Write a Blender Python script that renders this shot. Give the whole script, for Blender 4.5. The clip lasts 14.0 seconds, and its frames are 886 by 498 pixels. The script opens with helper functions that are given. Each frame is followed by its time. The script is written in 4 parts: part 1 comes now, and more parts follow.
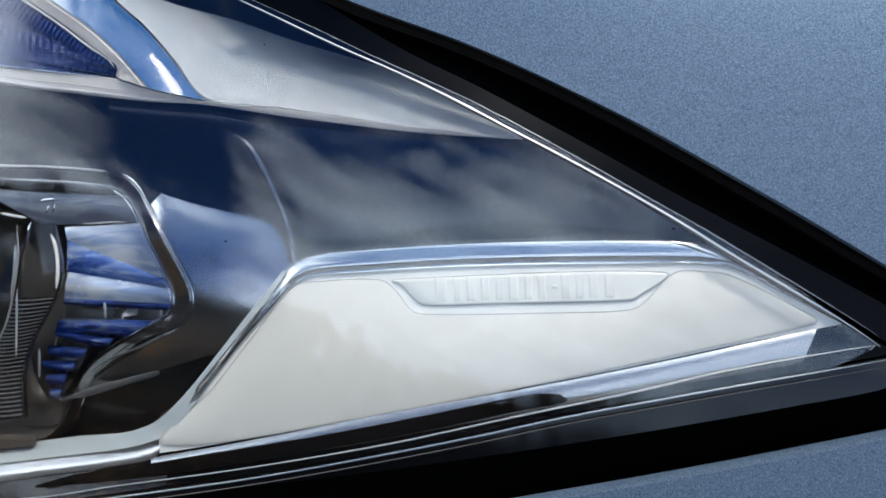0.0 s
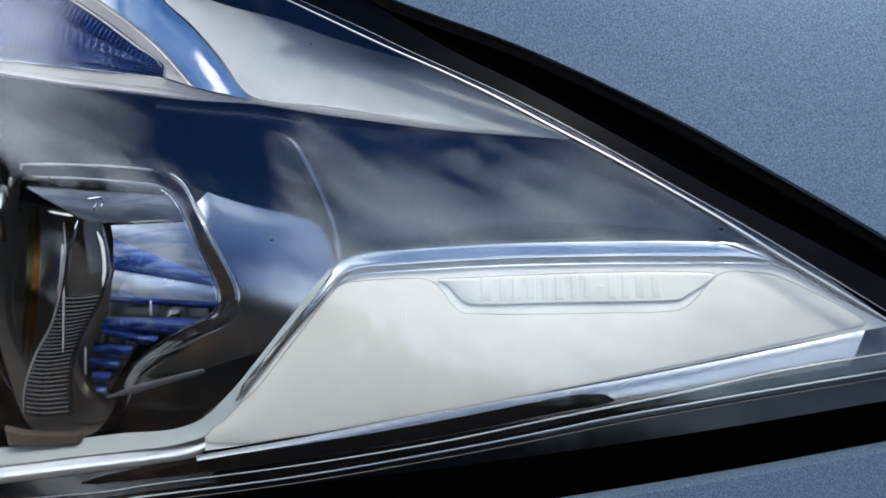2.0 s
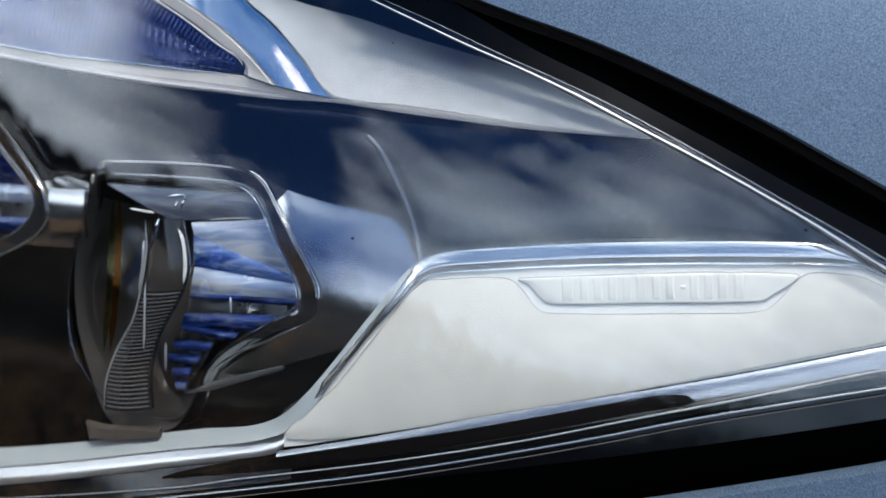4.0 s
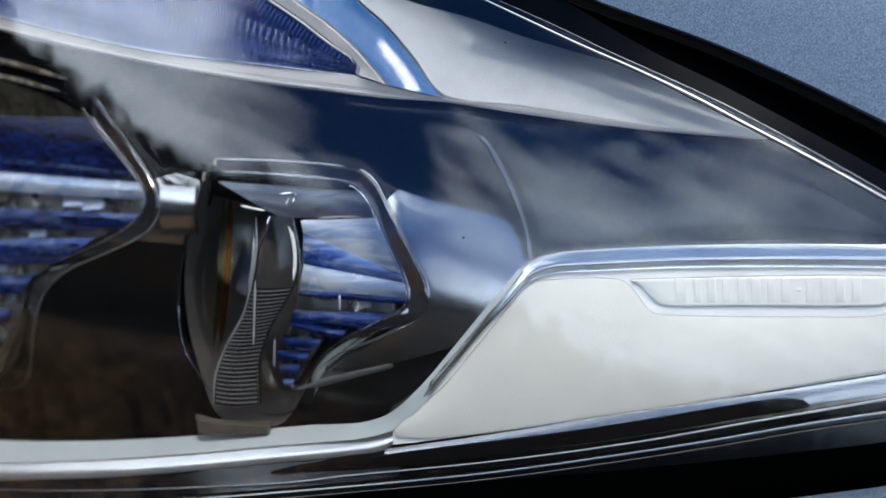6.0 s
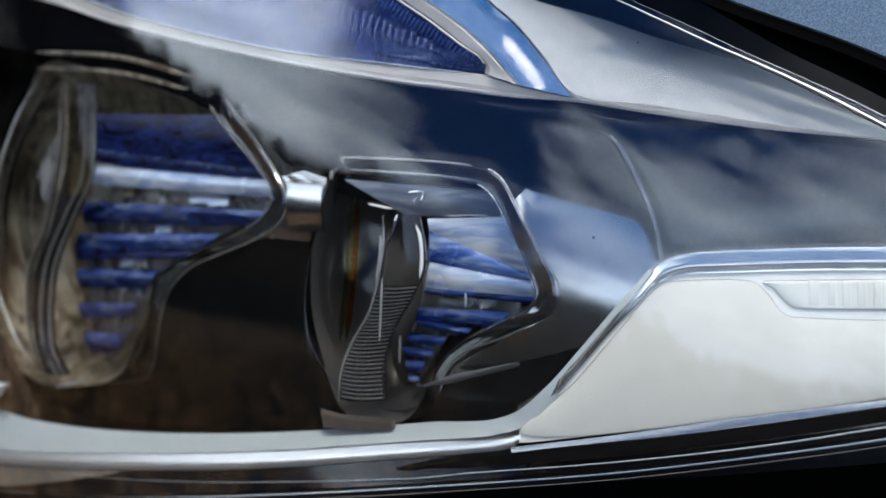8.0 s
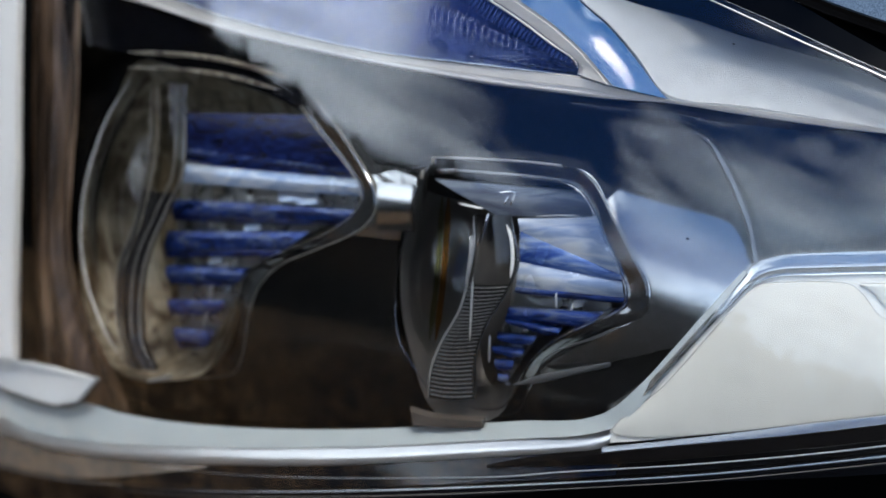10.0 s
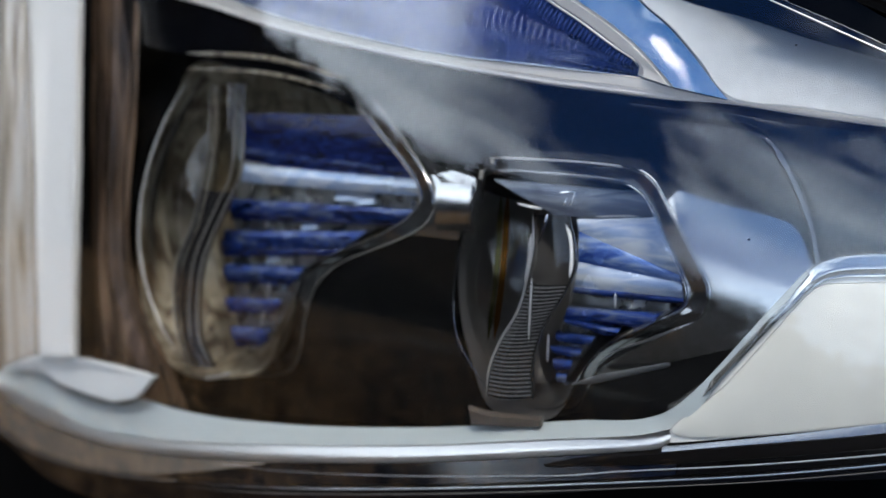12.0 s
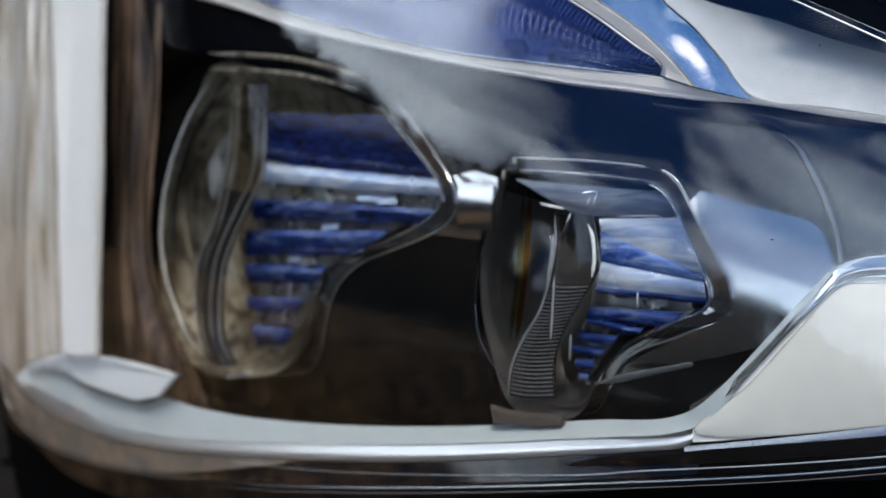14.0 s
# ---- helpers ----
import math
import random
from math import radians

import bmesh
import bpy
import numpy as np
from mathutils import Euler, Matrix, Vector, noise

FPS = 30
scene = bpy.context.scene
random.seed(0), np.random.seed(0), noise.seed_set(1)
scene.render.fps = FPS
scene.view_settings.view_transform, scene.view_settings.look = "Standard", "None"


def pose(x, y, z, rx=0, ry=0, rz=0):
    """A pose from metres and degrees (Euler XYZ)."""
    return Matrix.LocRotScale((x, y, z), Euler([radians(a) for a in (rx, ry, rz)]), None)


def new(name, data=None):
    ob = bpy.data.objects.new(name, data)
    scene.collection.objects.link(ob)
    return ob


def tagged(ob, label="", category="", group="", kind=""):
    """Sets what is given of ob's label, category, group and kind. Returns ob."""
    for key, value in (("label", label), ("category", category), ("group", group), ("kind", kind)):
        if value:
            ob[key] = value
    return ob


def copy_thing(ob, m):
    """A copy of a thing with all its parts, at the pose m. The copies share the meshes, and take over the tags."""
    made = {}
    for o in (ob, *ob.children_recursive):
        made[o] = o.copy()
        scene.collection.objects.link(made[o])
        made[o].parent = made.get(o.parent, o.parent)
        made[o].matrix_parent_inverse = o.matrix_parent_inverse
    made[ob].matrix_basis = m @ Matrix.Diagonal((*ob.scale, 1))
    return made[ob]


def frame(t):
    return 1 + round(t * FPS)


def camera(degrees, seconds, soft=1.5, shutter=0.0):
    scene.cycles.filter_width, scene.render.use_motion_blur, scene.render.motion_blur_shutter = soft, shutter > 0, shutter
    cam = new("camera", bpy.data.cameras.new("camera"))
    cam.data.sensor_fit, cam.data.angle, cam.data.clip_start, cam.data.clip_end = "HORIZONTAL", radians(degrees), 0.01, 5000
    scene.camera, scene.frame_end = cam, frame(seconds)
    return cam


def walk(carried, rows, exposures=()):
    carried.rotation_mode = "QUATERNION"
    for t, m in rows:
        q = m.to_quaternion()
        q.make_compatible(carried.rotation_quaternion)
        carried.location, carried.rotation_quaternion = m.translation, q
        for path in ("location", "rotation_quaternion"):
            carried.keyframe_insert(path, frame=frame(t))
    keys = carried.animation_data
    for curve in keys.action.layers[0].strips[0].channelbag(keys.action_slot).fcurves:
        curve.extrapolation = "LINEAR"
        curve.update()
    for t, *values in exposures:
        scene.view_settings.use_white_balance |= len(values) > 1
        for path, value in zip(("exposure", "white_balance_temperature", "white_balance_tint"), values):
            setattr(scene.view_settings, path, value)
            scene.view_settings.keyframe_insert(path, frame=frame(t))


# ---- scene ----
cam = camera(36.2, 14.0)
# seconds, eye (x, y, z), then yaw to the left, pitch and roll in degrees
ROWS = [
    (0, -0.00134, -0.03522, 0.77862, -0.250, -6.297, -1.974),
    (0.5, -0.00174, -0.03522, 0.77866, -0.152, -6.310, -1.985),
    (1, -0.00285, -0.03522, 0.77879, 0.126, -6.315, -2.016),
    (1.5, -0.00446, -0.03523, 0.77897, 0.540, -6.326, -1.945),
    (2, -0.00668, -0.03524, 0.77922, 1.027, -6.326, -1.902),
    (4.5, -0.01896, -0.03563, 0.78062, 4.043, -6.412, -1.765),
    (5, -0.02229, -0.03591, 0.78100, 4.857, -6.420, -1.721),
    (5.5, -0.02541, -0.03626, 0.78135, 5.615, -6.429, -1.678),
    (6, -0.02884, -0.03677, 0.78174, 6.433, -6.442, -1.649),
    (6.5, -0.03206, -0.03738, 0.78211, 7.228, -6.461, -1.636),
    (7, -0.03599, -0.03832, 0.78256, 8.169, -6.471, -1.578),
    (7.5, -0.04002, -0.03954, 0.78302, 9.103, -6.486, -1.585),
    (8, -0.04395, -0.04099, 0.78346, 10.054, -6.506, -1.504),
    (10.5, -0.05704, -0.04810, 0.78495, 13.084, -6.518, -1.388),
    (11, -0.05905, -0.04955, 0.78518, 13.546, -6.518, -1.378),
    (11.5, -0.06067, -0.05079, 0.78536, 13.907, -6.515, -1.383),
    (12, -0.06207, -0.05192, 0.78552, 14.238, -6.511, -1.385),
    (12.5, -0.06308, -0.05277, 0.78564, 14.458, -6.516, -1.380),
    (13, -0.06378, -0.05338, 0.78572, 14.633, -6.511, -1.422),
    (13.5, -0.06429, -0.05382, 0.78578, 14.760, -6.512, -1.431),
    (14, -0.06479, -0.05427, 0.78583, 14.849, -6.518, -1.401),
]
walk(cam, [(t, pose(x, y, z, 90 + pitch, 0, yaw) @ pose(0, 0, 0, 0, 0, roll)) for t, x, y, z, yaw, pitch, roll in ROWS], [(0.0, 0.42), (14.0, 0.42)])
cam.data.dof.use_dof = True
cam.data.dof.focus_distance = 0.470
cam.data.dof.aperture_fstop = 8.0

# ---------------------------------------------------------------- light
SUN_EL, SUN_AZ = 60.0, 158.0
world = bpy.data.worlds.new("sky")
scene.world = world
world.use_nodes = True
wn, wl = world.node_tree.nodes, world.node_tree.links
wn.clear()


def wnode(kind, **kw):
    n = wn.new(kind)
    for k, v in kw.items():
        n.inputs[k].default_value = v
    return n


w_out = wn.new("ShaderNodeOutputWorld")
w_sky = wn.new("ShaderNodeTexSky")
w_sky.sky_type = "NISHITA"
w_sky.sun_disc = False
w_sky.air_density, w_sky.dust_density, w_sky.ozone_density, w_sky.altitude = 1.0, 0.2, 2.0, 1000
w_sky.sun_elevation, w_sky.sun_rotation = radians(SUN_EL), radians(SUN_AZ)
w_bg = wnode("ShaderNodeBackground", Strength=0.050)
w_sat = wnode("ShaderNodeHueSaturation", Saturation=1.18)
wl.new(w_sky.outputs[0], w_sat.inputs["Color"])
w_deep = wn.new("ShaderNodeMix")
w_deep.data_type, w_deep.blend_type = "RGBA", "MULTIPLY"
w_deep.inputs["Factor"].default_value = 1.0
w_high = wn.new("ShaderNodeValToRGB")
w_high.color_ramp.elements[0].position, w_high.color_ramp.elements[0].color = 0.38, (0.31, 0.52, 0.98, 1)
w_high.color_ramp.elements[1].position, w_high.color_ramp.elements[1].color = 0.66, (1.15, 1.7, 1.95, 1)
wl.new(w_high.outputs[0], w_deep.inputs["B"])
wl.new(w_sat.outputs[0], w_deep.inputs["A"])
wl.new(w_deep.outputs["Result"], w_bg.inputs[0])
w_co = wn.new("ShaderNodeTexCoord")
# drawn-out clouds: long streaks that slope gently towards the rear of the car
w_lean = wn.new("ShaderNodeVectorMath")
w_lean.operation = "DOT_PRODUCT"
w_lean.inputs[1].default_value = (1.25, 0.0, 4.6)
wl.new(w_co.outputs["Generated"], w_lean.inputs[0])
w_along = wn.new("ShaderNodeVectorMath")
w_along.operation = "MULTIPLY"
w_along.inputs[1].default_value = (0.95, 0.95, 0.0)
wl.new(w_co.outputs["Generated"], w_along.inputs[0])
w_up = wn.new("ShaderNodeCombineXYZ")
wl.new(w_lean.outputs["Value"], w_up.inputs["Z"])
w_map = wn.new("ShaderNodeVectorMath")
w_map.operation = "ADD"
wl.new(w_along.outputs[0], w_map.inputs[0])
wl.new(w_up.outputs[0], w_map.inputs[1])
w_n = wnode("ShaderNodeTexNoise", Scale=4.6, Detail=11.0, Roughness=0.63, Distortion=1.1)
wl.new(w_map.outputs[0], w_n.inputs["Vector"])
w_r = wn.new("ShaderNodeValToRGB")
w_r.color_ramp.elements[0].position, w_r.color_ramp.elements[1].position = 0.39, 0.80
last = w_n.outputs["Fac"]
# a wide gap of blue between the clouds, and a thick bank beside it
# all aimed by direction, to set the tones the lamp's parts mirror
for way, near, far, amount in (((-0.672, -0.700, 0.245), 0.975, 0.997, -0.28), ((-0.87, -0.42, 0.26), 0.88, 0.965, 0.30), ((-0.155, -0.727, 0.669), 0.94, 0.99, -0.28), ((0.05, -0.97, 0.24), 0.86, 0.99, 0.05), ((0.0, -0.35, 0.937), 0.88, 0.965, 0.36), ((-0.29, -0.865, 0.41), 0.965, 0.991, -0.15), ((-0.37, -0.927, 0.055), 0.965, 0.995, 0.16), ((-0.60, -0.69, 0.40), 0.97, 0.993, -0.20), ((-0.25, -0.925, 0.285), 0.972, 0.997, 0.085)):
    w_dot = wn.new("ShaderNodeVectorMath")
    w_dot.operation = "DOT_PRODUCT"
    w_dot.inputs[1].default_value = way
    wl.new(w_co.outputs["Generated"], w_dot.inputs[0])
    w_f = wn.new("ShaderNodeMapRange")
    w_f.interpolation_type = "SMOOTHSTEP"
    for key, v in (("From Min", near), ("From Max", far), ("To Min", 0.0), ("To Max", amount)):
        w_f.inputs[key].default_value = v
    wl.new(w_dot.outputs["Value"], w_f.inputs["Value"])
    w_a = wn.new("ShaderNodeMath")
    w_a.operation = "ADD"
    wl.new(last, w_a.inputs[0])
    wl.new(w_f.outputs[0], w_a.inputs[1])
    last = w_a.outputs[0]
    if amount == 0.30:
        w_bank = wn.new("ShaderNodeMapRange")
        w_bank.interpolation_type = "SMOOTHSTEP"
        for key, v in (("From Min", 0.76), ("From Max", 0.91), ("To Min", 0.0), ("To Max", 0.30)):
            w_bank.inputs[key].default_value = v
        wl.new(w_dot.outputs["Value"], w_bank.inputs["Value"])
# clouds close up into haze towards the horizon
w_z = wn.new("ShaderNodeSeparateXYZ")
wl.new(w_co.outputs["Generated"], w_z.inputs[0])
w_h = wn.new("ShaderNodeMapRange")
w_h.interpolation_type = "SMOOTHSTEP"
for key, v in (("From Min", 0.0), ("From Max", 0.19), ("To Min", 0.08), ("To Max", 0.0)):
    w_h.inputs[key].default_value = v
wl.new(w_z.outputs["Z"], w_h.inputs["Value"])
wl.new(w_z.outputs["Z"], w_high.inputs[0])
w_a = wn.new("ShaderNodeMath")
w_a.operation = "ADD"
wl.new(last, w_a.inputs[0])
wl.new(w_h.outputs[0], w_a.inputs[1])
wl.new(w_a.outputs[0], w_r.inputs[0])
w_n2 = wnode("ShaderNodeTexNoise", Scale=3.6, Detail=5.0)
wl.new(w_map.outputs[0], w_n2.inputs["Vector"])
w_c2 = wn.new("ShaderNodeValToRGB")
w_c2.color_ramp.elements[0].position, w_c2.color_ramp.elements[0].color = 0.3, (0.21, 0.32, 0.47, 1)
w_c2.color_ramp.elements[1].position, w_c2.color_ramp.elements[1].color = 0.65, (0.81, 0.92, 1.05, 1)
w_e = wn.new("ShaderNodeMapRange")
w_e.interpolation_type = "SMOOTHSTEP"
for key, v in (("From Min", 0.08), ("From Max", 0.2), ("To Min", 0.9), ("To Max", 0.0)):
    w_e.inputs[key].default_value = v
wl.new(w_z.outputs["Z"], w_e.inputs["Value"])
w_even = wn.new("ShaderNodeMix")
w_even.inputs["B"].default_value = 0.40
wl.new(w_e.outputs[0], w_even.inputs["Factor"])
wl.new(w_n2.outputs["Fac"], w_even.inputs["A"])
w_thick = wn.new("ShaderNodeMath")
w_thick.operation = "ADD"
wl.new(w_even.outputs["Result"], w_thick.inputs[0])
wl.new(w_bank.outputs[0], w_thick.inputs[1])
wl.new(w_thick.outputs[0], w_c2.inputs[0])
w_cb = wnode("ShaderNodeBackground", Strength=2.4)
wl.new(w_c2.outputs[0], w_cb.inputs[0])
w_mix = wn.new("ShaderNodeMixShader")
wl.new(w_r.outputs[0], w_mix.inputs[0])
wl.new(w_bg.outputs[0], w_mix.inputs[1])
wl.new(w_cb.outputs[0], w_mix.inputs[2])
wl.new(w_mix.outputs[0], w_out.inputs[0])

sun = new("sun", bpy.data.lights.new("sun", "SUN"))
sun.data.energy, sun.data.angle, sun.data.color = 1.35, radians(10), (1.0, 0.94, 0.85)
sun.matrix_world = pose(0, 0, 10, 90 - SUN_EL, 0, 180 - SUN_AZ)

# ---------------------------------------------------------------- materials


def mat(name, base, rough=0.4, metal=0.0, spread=0.12, scale=60.0, bump=0.0, bump_scale=400.0, coat=0.0, rough_spread=0.06, second=None, spec=0.5):
    """A surface with colour and roughness that vary at two scales, and a fine relief."""
    m = bpy.data.materials.new(name)
    m.use_nodes = True
    n, l = m.node_tree.nodes, m.node_tree.links
    b = n["Principled BSDF"]
    b.inputs["Metallic"].default_value = metal
    b.inputs["Specular IOR Level"].default_value = spec
    b.inputs["Coat Weight"].default_value = coat
    b.inputs["Coat Roughness"].default_value = 0.03
    co = n.new("ShaderNodeTexCoord")
    big, fine = n.new("ShaderNodeTexNoise"), n.new("ShaderNodeTexNoise")
    big.inputs["Scale"].default_value, fine.inputs["Scale"].default_value = scale, scale * 14
    big.inputs["Detail"].default_value = 6
    for t in (big, fine):
        l.new(co.outputs["Object"], t.inputs["Vector"])
    add = n.new("ShaderNodeMath")
    add.operation = "MULTIPLY_ADD"
    l.new(fine.outputs["Fac"], add.inputs[0])
    add.inputs[1].default_value = 0.5
    l.new(big.outputs["Fac"], add.inputs[2])
    ramp = n.new("ShaderNodeMapRange")
    ramp.inputs["From Min"].default_value, ramp.inputs["From Max"].default_value = 0.45, 1.05
    l.new(add.outputs[0], ramp.inputs["Value"])
    mix = n.new("ShaderNodeMix")
    mix.data_type = "RGBA"
    other = second or tuple(c * (1 - spread) for c in base)
    mix.inputs["A"].default_value, mix.inputs["B"].default_value = (*other, 1), (*base, 1)
    l.new(ramp.outputs[0], mix.inputs["Factor"])
    l.new(mix.outputs["Result"], b.inputs["Base Color"])
    rr = n.new("ShaderNodeMapRange")
    rr.inputs["To Min"].default_value, rr.inputs["To Max"].default_value = max(0.0, rough - rough_spread), rough + rough_spread
    l.new(big.outputs["Fac"], rr.inputs["Value"])
    l.new(rr.outputs[0], b.inputs["Roughness"])
    if bump:
        t = n.new("ShaderNodeTexNoise")
        t.inputs["Scale"].default_value, t.inputs["Detail"].default_value = bump_scale, 4
        l.new(co.outputs["Object"], t.inputs["Vector"])
        bp = n.new("ShaderNodeBump")
        bp.inputs["Strength"].default_value, bp.inputs["Distance"].default_value = bump, 0.001
        l.new(t.outputs["Fac"], bp.inputs["Height"])
        l.new(bp.outputs[0], b.inputs["Normal"])
    return m


def streaked(name, base, second, third, rough, metal, pitch=340.0, way=(0.10, 0.5, 1.0)):
    """Long streaks in three tones, along the car as a rule; some imitate reflections."""
    m = mat(name, base, rough, metal, 0.3, 90, 0.3, 260)
    n, l = m.node_tree.nodes, m.node_tree.links
    b = n["Principled BSDF"]
    co = n.new("ShaderNodeTexCoord")
    mp = n.new("ShaderNodeMapping")
    mp.inputs["Scale"].default_value = way
    mp.inputs["Rotation"].default_value = (0.0, 0.12, 0.0)
    l.new(co.outputs["Object"], mp.inputs[0])
    t = n.new("ShaderNodeTexNoise")
    t.inputs["Scale"].default_value, t.inputs["Detail"].default_value, t.inputs["Distortion"].default_value = pitch, 5, 1.2
    l.new(mp.outputs[0], t.inputs["Vector"])
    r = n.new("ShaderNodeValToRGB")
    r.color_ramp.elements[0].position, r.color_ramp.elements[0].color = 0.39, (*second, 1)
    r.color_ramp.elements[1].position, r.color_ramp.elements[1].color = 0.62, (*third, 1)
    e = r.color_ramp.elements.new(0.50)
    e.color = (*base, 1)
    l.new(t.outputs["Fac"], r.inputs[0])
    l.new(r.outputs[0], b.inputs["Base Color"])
    return m


def glass(name, tint=(1, 1, 1), ior=1.58, rough=0.0, spec=0.5):
    m = bpy.data.materials.new(name)
    m.use_nodes = True
    b = m.node_tree.nodes["Principled BSDF"]
    b.inputs["Base Color"].default_value = (*tint, 1)
    b.inputs["Transmission Weight"].default_value = 1
    b.inputs["IOR"].default_value = ior
    b.inputs["Roughness"].default_value = rough
    b.inputs["Specular IOR Level"].default_value = spec
    return m


def flake_paint(name):
    """Blue-grey metallic car paint: fine flakes under a clear coat."""
    m = bpy.data.materials.new(name)
    m.use_nodes = True
    n, l = m.node_tree.nodes, m.node_tree.links
    b = n["Principled BSDF"]
    co = n.new("ShaderNodeTexCoord")
    v = n.new("ShaderNodeTexVoronoi")
    v.inputs["Scale"].default_value = 3000
    l.new(co.outputs["Object"], v.inputs["Vector"])
    no = n.new("ShaderNodeTexNoise")
    no.inputs["Scale"].default_value, no.inputs["Detail"].default_value = 2100, 3
    l.new(co.outputs["Object"], no.inputs["Vector"])
    sep = n.new("ShaderNodeSeparateColor")
    l.new(v.outputs["Color"], sep.inputs[0])
    a = n.new("ShaderNodeMath")
    a.operation = "MULTIPLY_ADD"
    l.new(sep.outputs[0], a.inputs[0])
    a.inputs[1].default_value = 0.35
    l.new(no.outputs["Fac"], a.inputs[2])
    r = n.new("ShaderNodeValToRGB")
    r.color_ramp.elements[0].position, r.color_ramp.elements[0].color = 0.42, (0.070, 0.112, 0.165, 1)
    r.color_ramp.elements[1].position, r.color_ramp.elements[1].color = 0.92, (0.225, 0.30, 0.385, 1)
    l.new(a.outputs[0], r.inputs[0])
    l.new(r.outputs[0], b.inputs["Base Color"])
    b.inputs["Metallic"].default_value = 0.55
    b.inputs["Roughness"].default_value = 0.55
    b.inputs["Coat Weight"].default_value = 0.35
    b.inputs["Coat Roughness"].default_value = 0.12
    return m


M_paint = flake_paint("paint_blue_grey_metallic")
M_rubber = mat("black_rubber", (0.003, 0.003, 0.003), 0.7, bump=0.2, spread=0.3, spec=0.05)
M_edge = mat("panel_edge", (0.009, 0.007, 0.006), 0.6, spread=0.3, spec=0.1)
M_plate = mat("satin_silver_plate", (0.67, 0.685, 0.645), 0.52, 0.05, 0.10, 150, 0.30, 3800)
M_lip = mat("polished_silver_lip", (0.80, 0.82, 0.795), 0.34, 0.1, 0.04, 60)
M_badge = mat("badge_silver", (0.67, 0.70, 0.67), 0.48, 0.05, 0.05, 150, 0.10, 5200)
M_chrome = mat("chrome", (0.82, 0.83, 0.84), 0.06, 1.0, 0.05, 40, rough_spread=0.03)
M_strip = mat("strip_chrome", (0.52, 0.52, 0.51), 0.2, 0.9, 0.08, 40, rough_spread=0.05)
M_pool = mat("indicator_back", (0.055, 0.085, 0.24), 0.28, 0.6, 0.4, 60)
M_frame = mat("frame_chrome", (0.69, 0.70, 0.69), 0.07, 0.94, 0.05, 40, rough_spread=0.04)
M_barrel = mat("barrel_chrome", (0.55, 0.555, 0.55), 0.14, 1.0, 0.03, 12, rough_spread=0.03)
M_dark = mat("bezel_chrome_dark", (0.006, 0.006, 0.006), 0.14, 0.1, 0.1, 12, rough_spread=0.04, spec=0.22)
M_dchrome = mat("dark_chrome", (0.20, 0.205, 0.215), 0.12, 1.0, 0.1, 30, rough_spread=0.05)
M_black = mat("gloss_black", (0.0025, 0.003, 0.0045), 0.07, spread=0.3, scale=25, rough_spread=0.03)
M_brow = mat("satin_aluminium", (0.79, 0.83, 0.85), 0.42, 0.80, 0.14, 200, 0.8, 2600)
M_ridge = mat("warm_silver", (0.86, 0.835, 0.79), 0.30, 0.35, 0.1, 80, 0.1, 1500)
# one opal plastic in three tones, matched to how each piece is lit
M_bar = mat("opal_bar", (0.95, 0.96, 0.95), 0.35, 0.0, 0.04, 60, coat=0.3)
M_guide = mat("opal_toned_down", (0.365, 0.42, 0.44), 0.35, 0.0, 0.06, 60, coat=0.3)
M_opal = mat("opal_light_guide", (0.78, 0.81, 0.82), 0.45, 0.0, 0.05, 60, coat=0.08)
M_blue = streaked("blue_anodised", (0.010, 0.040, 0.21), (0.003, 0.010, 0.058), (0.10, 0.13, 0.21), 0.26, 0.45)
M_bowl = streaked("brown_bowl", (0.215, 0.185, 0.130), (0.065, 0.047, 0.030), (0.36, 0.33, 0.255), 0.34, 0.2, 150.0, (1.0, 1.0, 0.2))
M_cell = mat("smoke_bowl", (0.14, 0.137, 0.135), 0.35, 0.3, 0.4, 50)
M_pale = mat("pale_reflector", (0.38, 0.38, 0.365), 0.28, 0.8, 0.5, 120, 0.7, 220)
M_tooth = mat("tooth_lit_grey", (0.13, 0.135, 0.145), 0.35, 0.2, 0.3, 90)
M_holder = mat("smoke_plastic", (0.028, 0.028, 0.030), 0.2, 0.4, 0.3, 60, 0.1)
M_cover = glass("clear_polycarbonate")
M_lens = glass("lens_glass", (0.93, 0.94, 0.94), 1.52, 0.0, 0.25)
# tints for the rainbow streak that dispersion throws in the lens
M_amber = glass("amber_dispersion", (0.80, 0.36, 0.08), 1.1, 0.1, 0.1)
M_olive = glass("olive_dispersion", (0.62, 0.60, 0.28), 1.1, 0.1, 0.1)
M_holder_clear = glass("smoke_clear", (0.62, 0.62, 0.62), 1.5, 0.04, 0.3)
M_holder_warm = glass("warm_clear", (0.72, 0.68, 0.6), 1.5, 0.06)
M_pocket = glass("blue_fluted_lens", (0.55, 0.62, 0.80), 1.45, 0.01)
M_satin = mat("satin_silver", (0.7, 0.69, 0.67), 0.3, 0.9, 0.05, 60)
M_flange = mat("satin_black", (0.0015, 0.0017, 0.0025), 0.18, 0.0, 0.3, 60, spec=0.09)
M_groove = mat("groove_grey", (0.42, 0.43, 0.43), 0.5, 0.1, 0.1, 60)
M_warmgrey = mat("warm_grey_tone", (0.20, 0.175, 0.150), 0.24, 0.3, 0.3, 40)
M_matt = mat("matt_black", (0.003, 0.0025, 0.0025), 0.75, 0.0, 0.3, 60, spec=0.03)
M_warm = streaked("mirrored_streak_satin", (0.84, 0.76, 0.66), (0.50, 0.43, 0.34), (0.92, 0.90, 0.87), 0.22, 0.4, 70.0, (1.0, 1.0, 0.07))
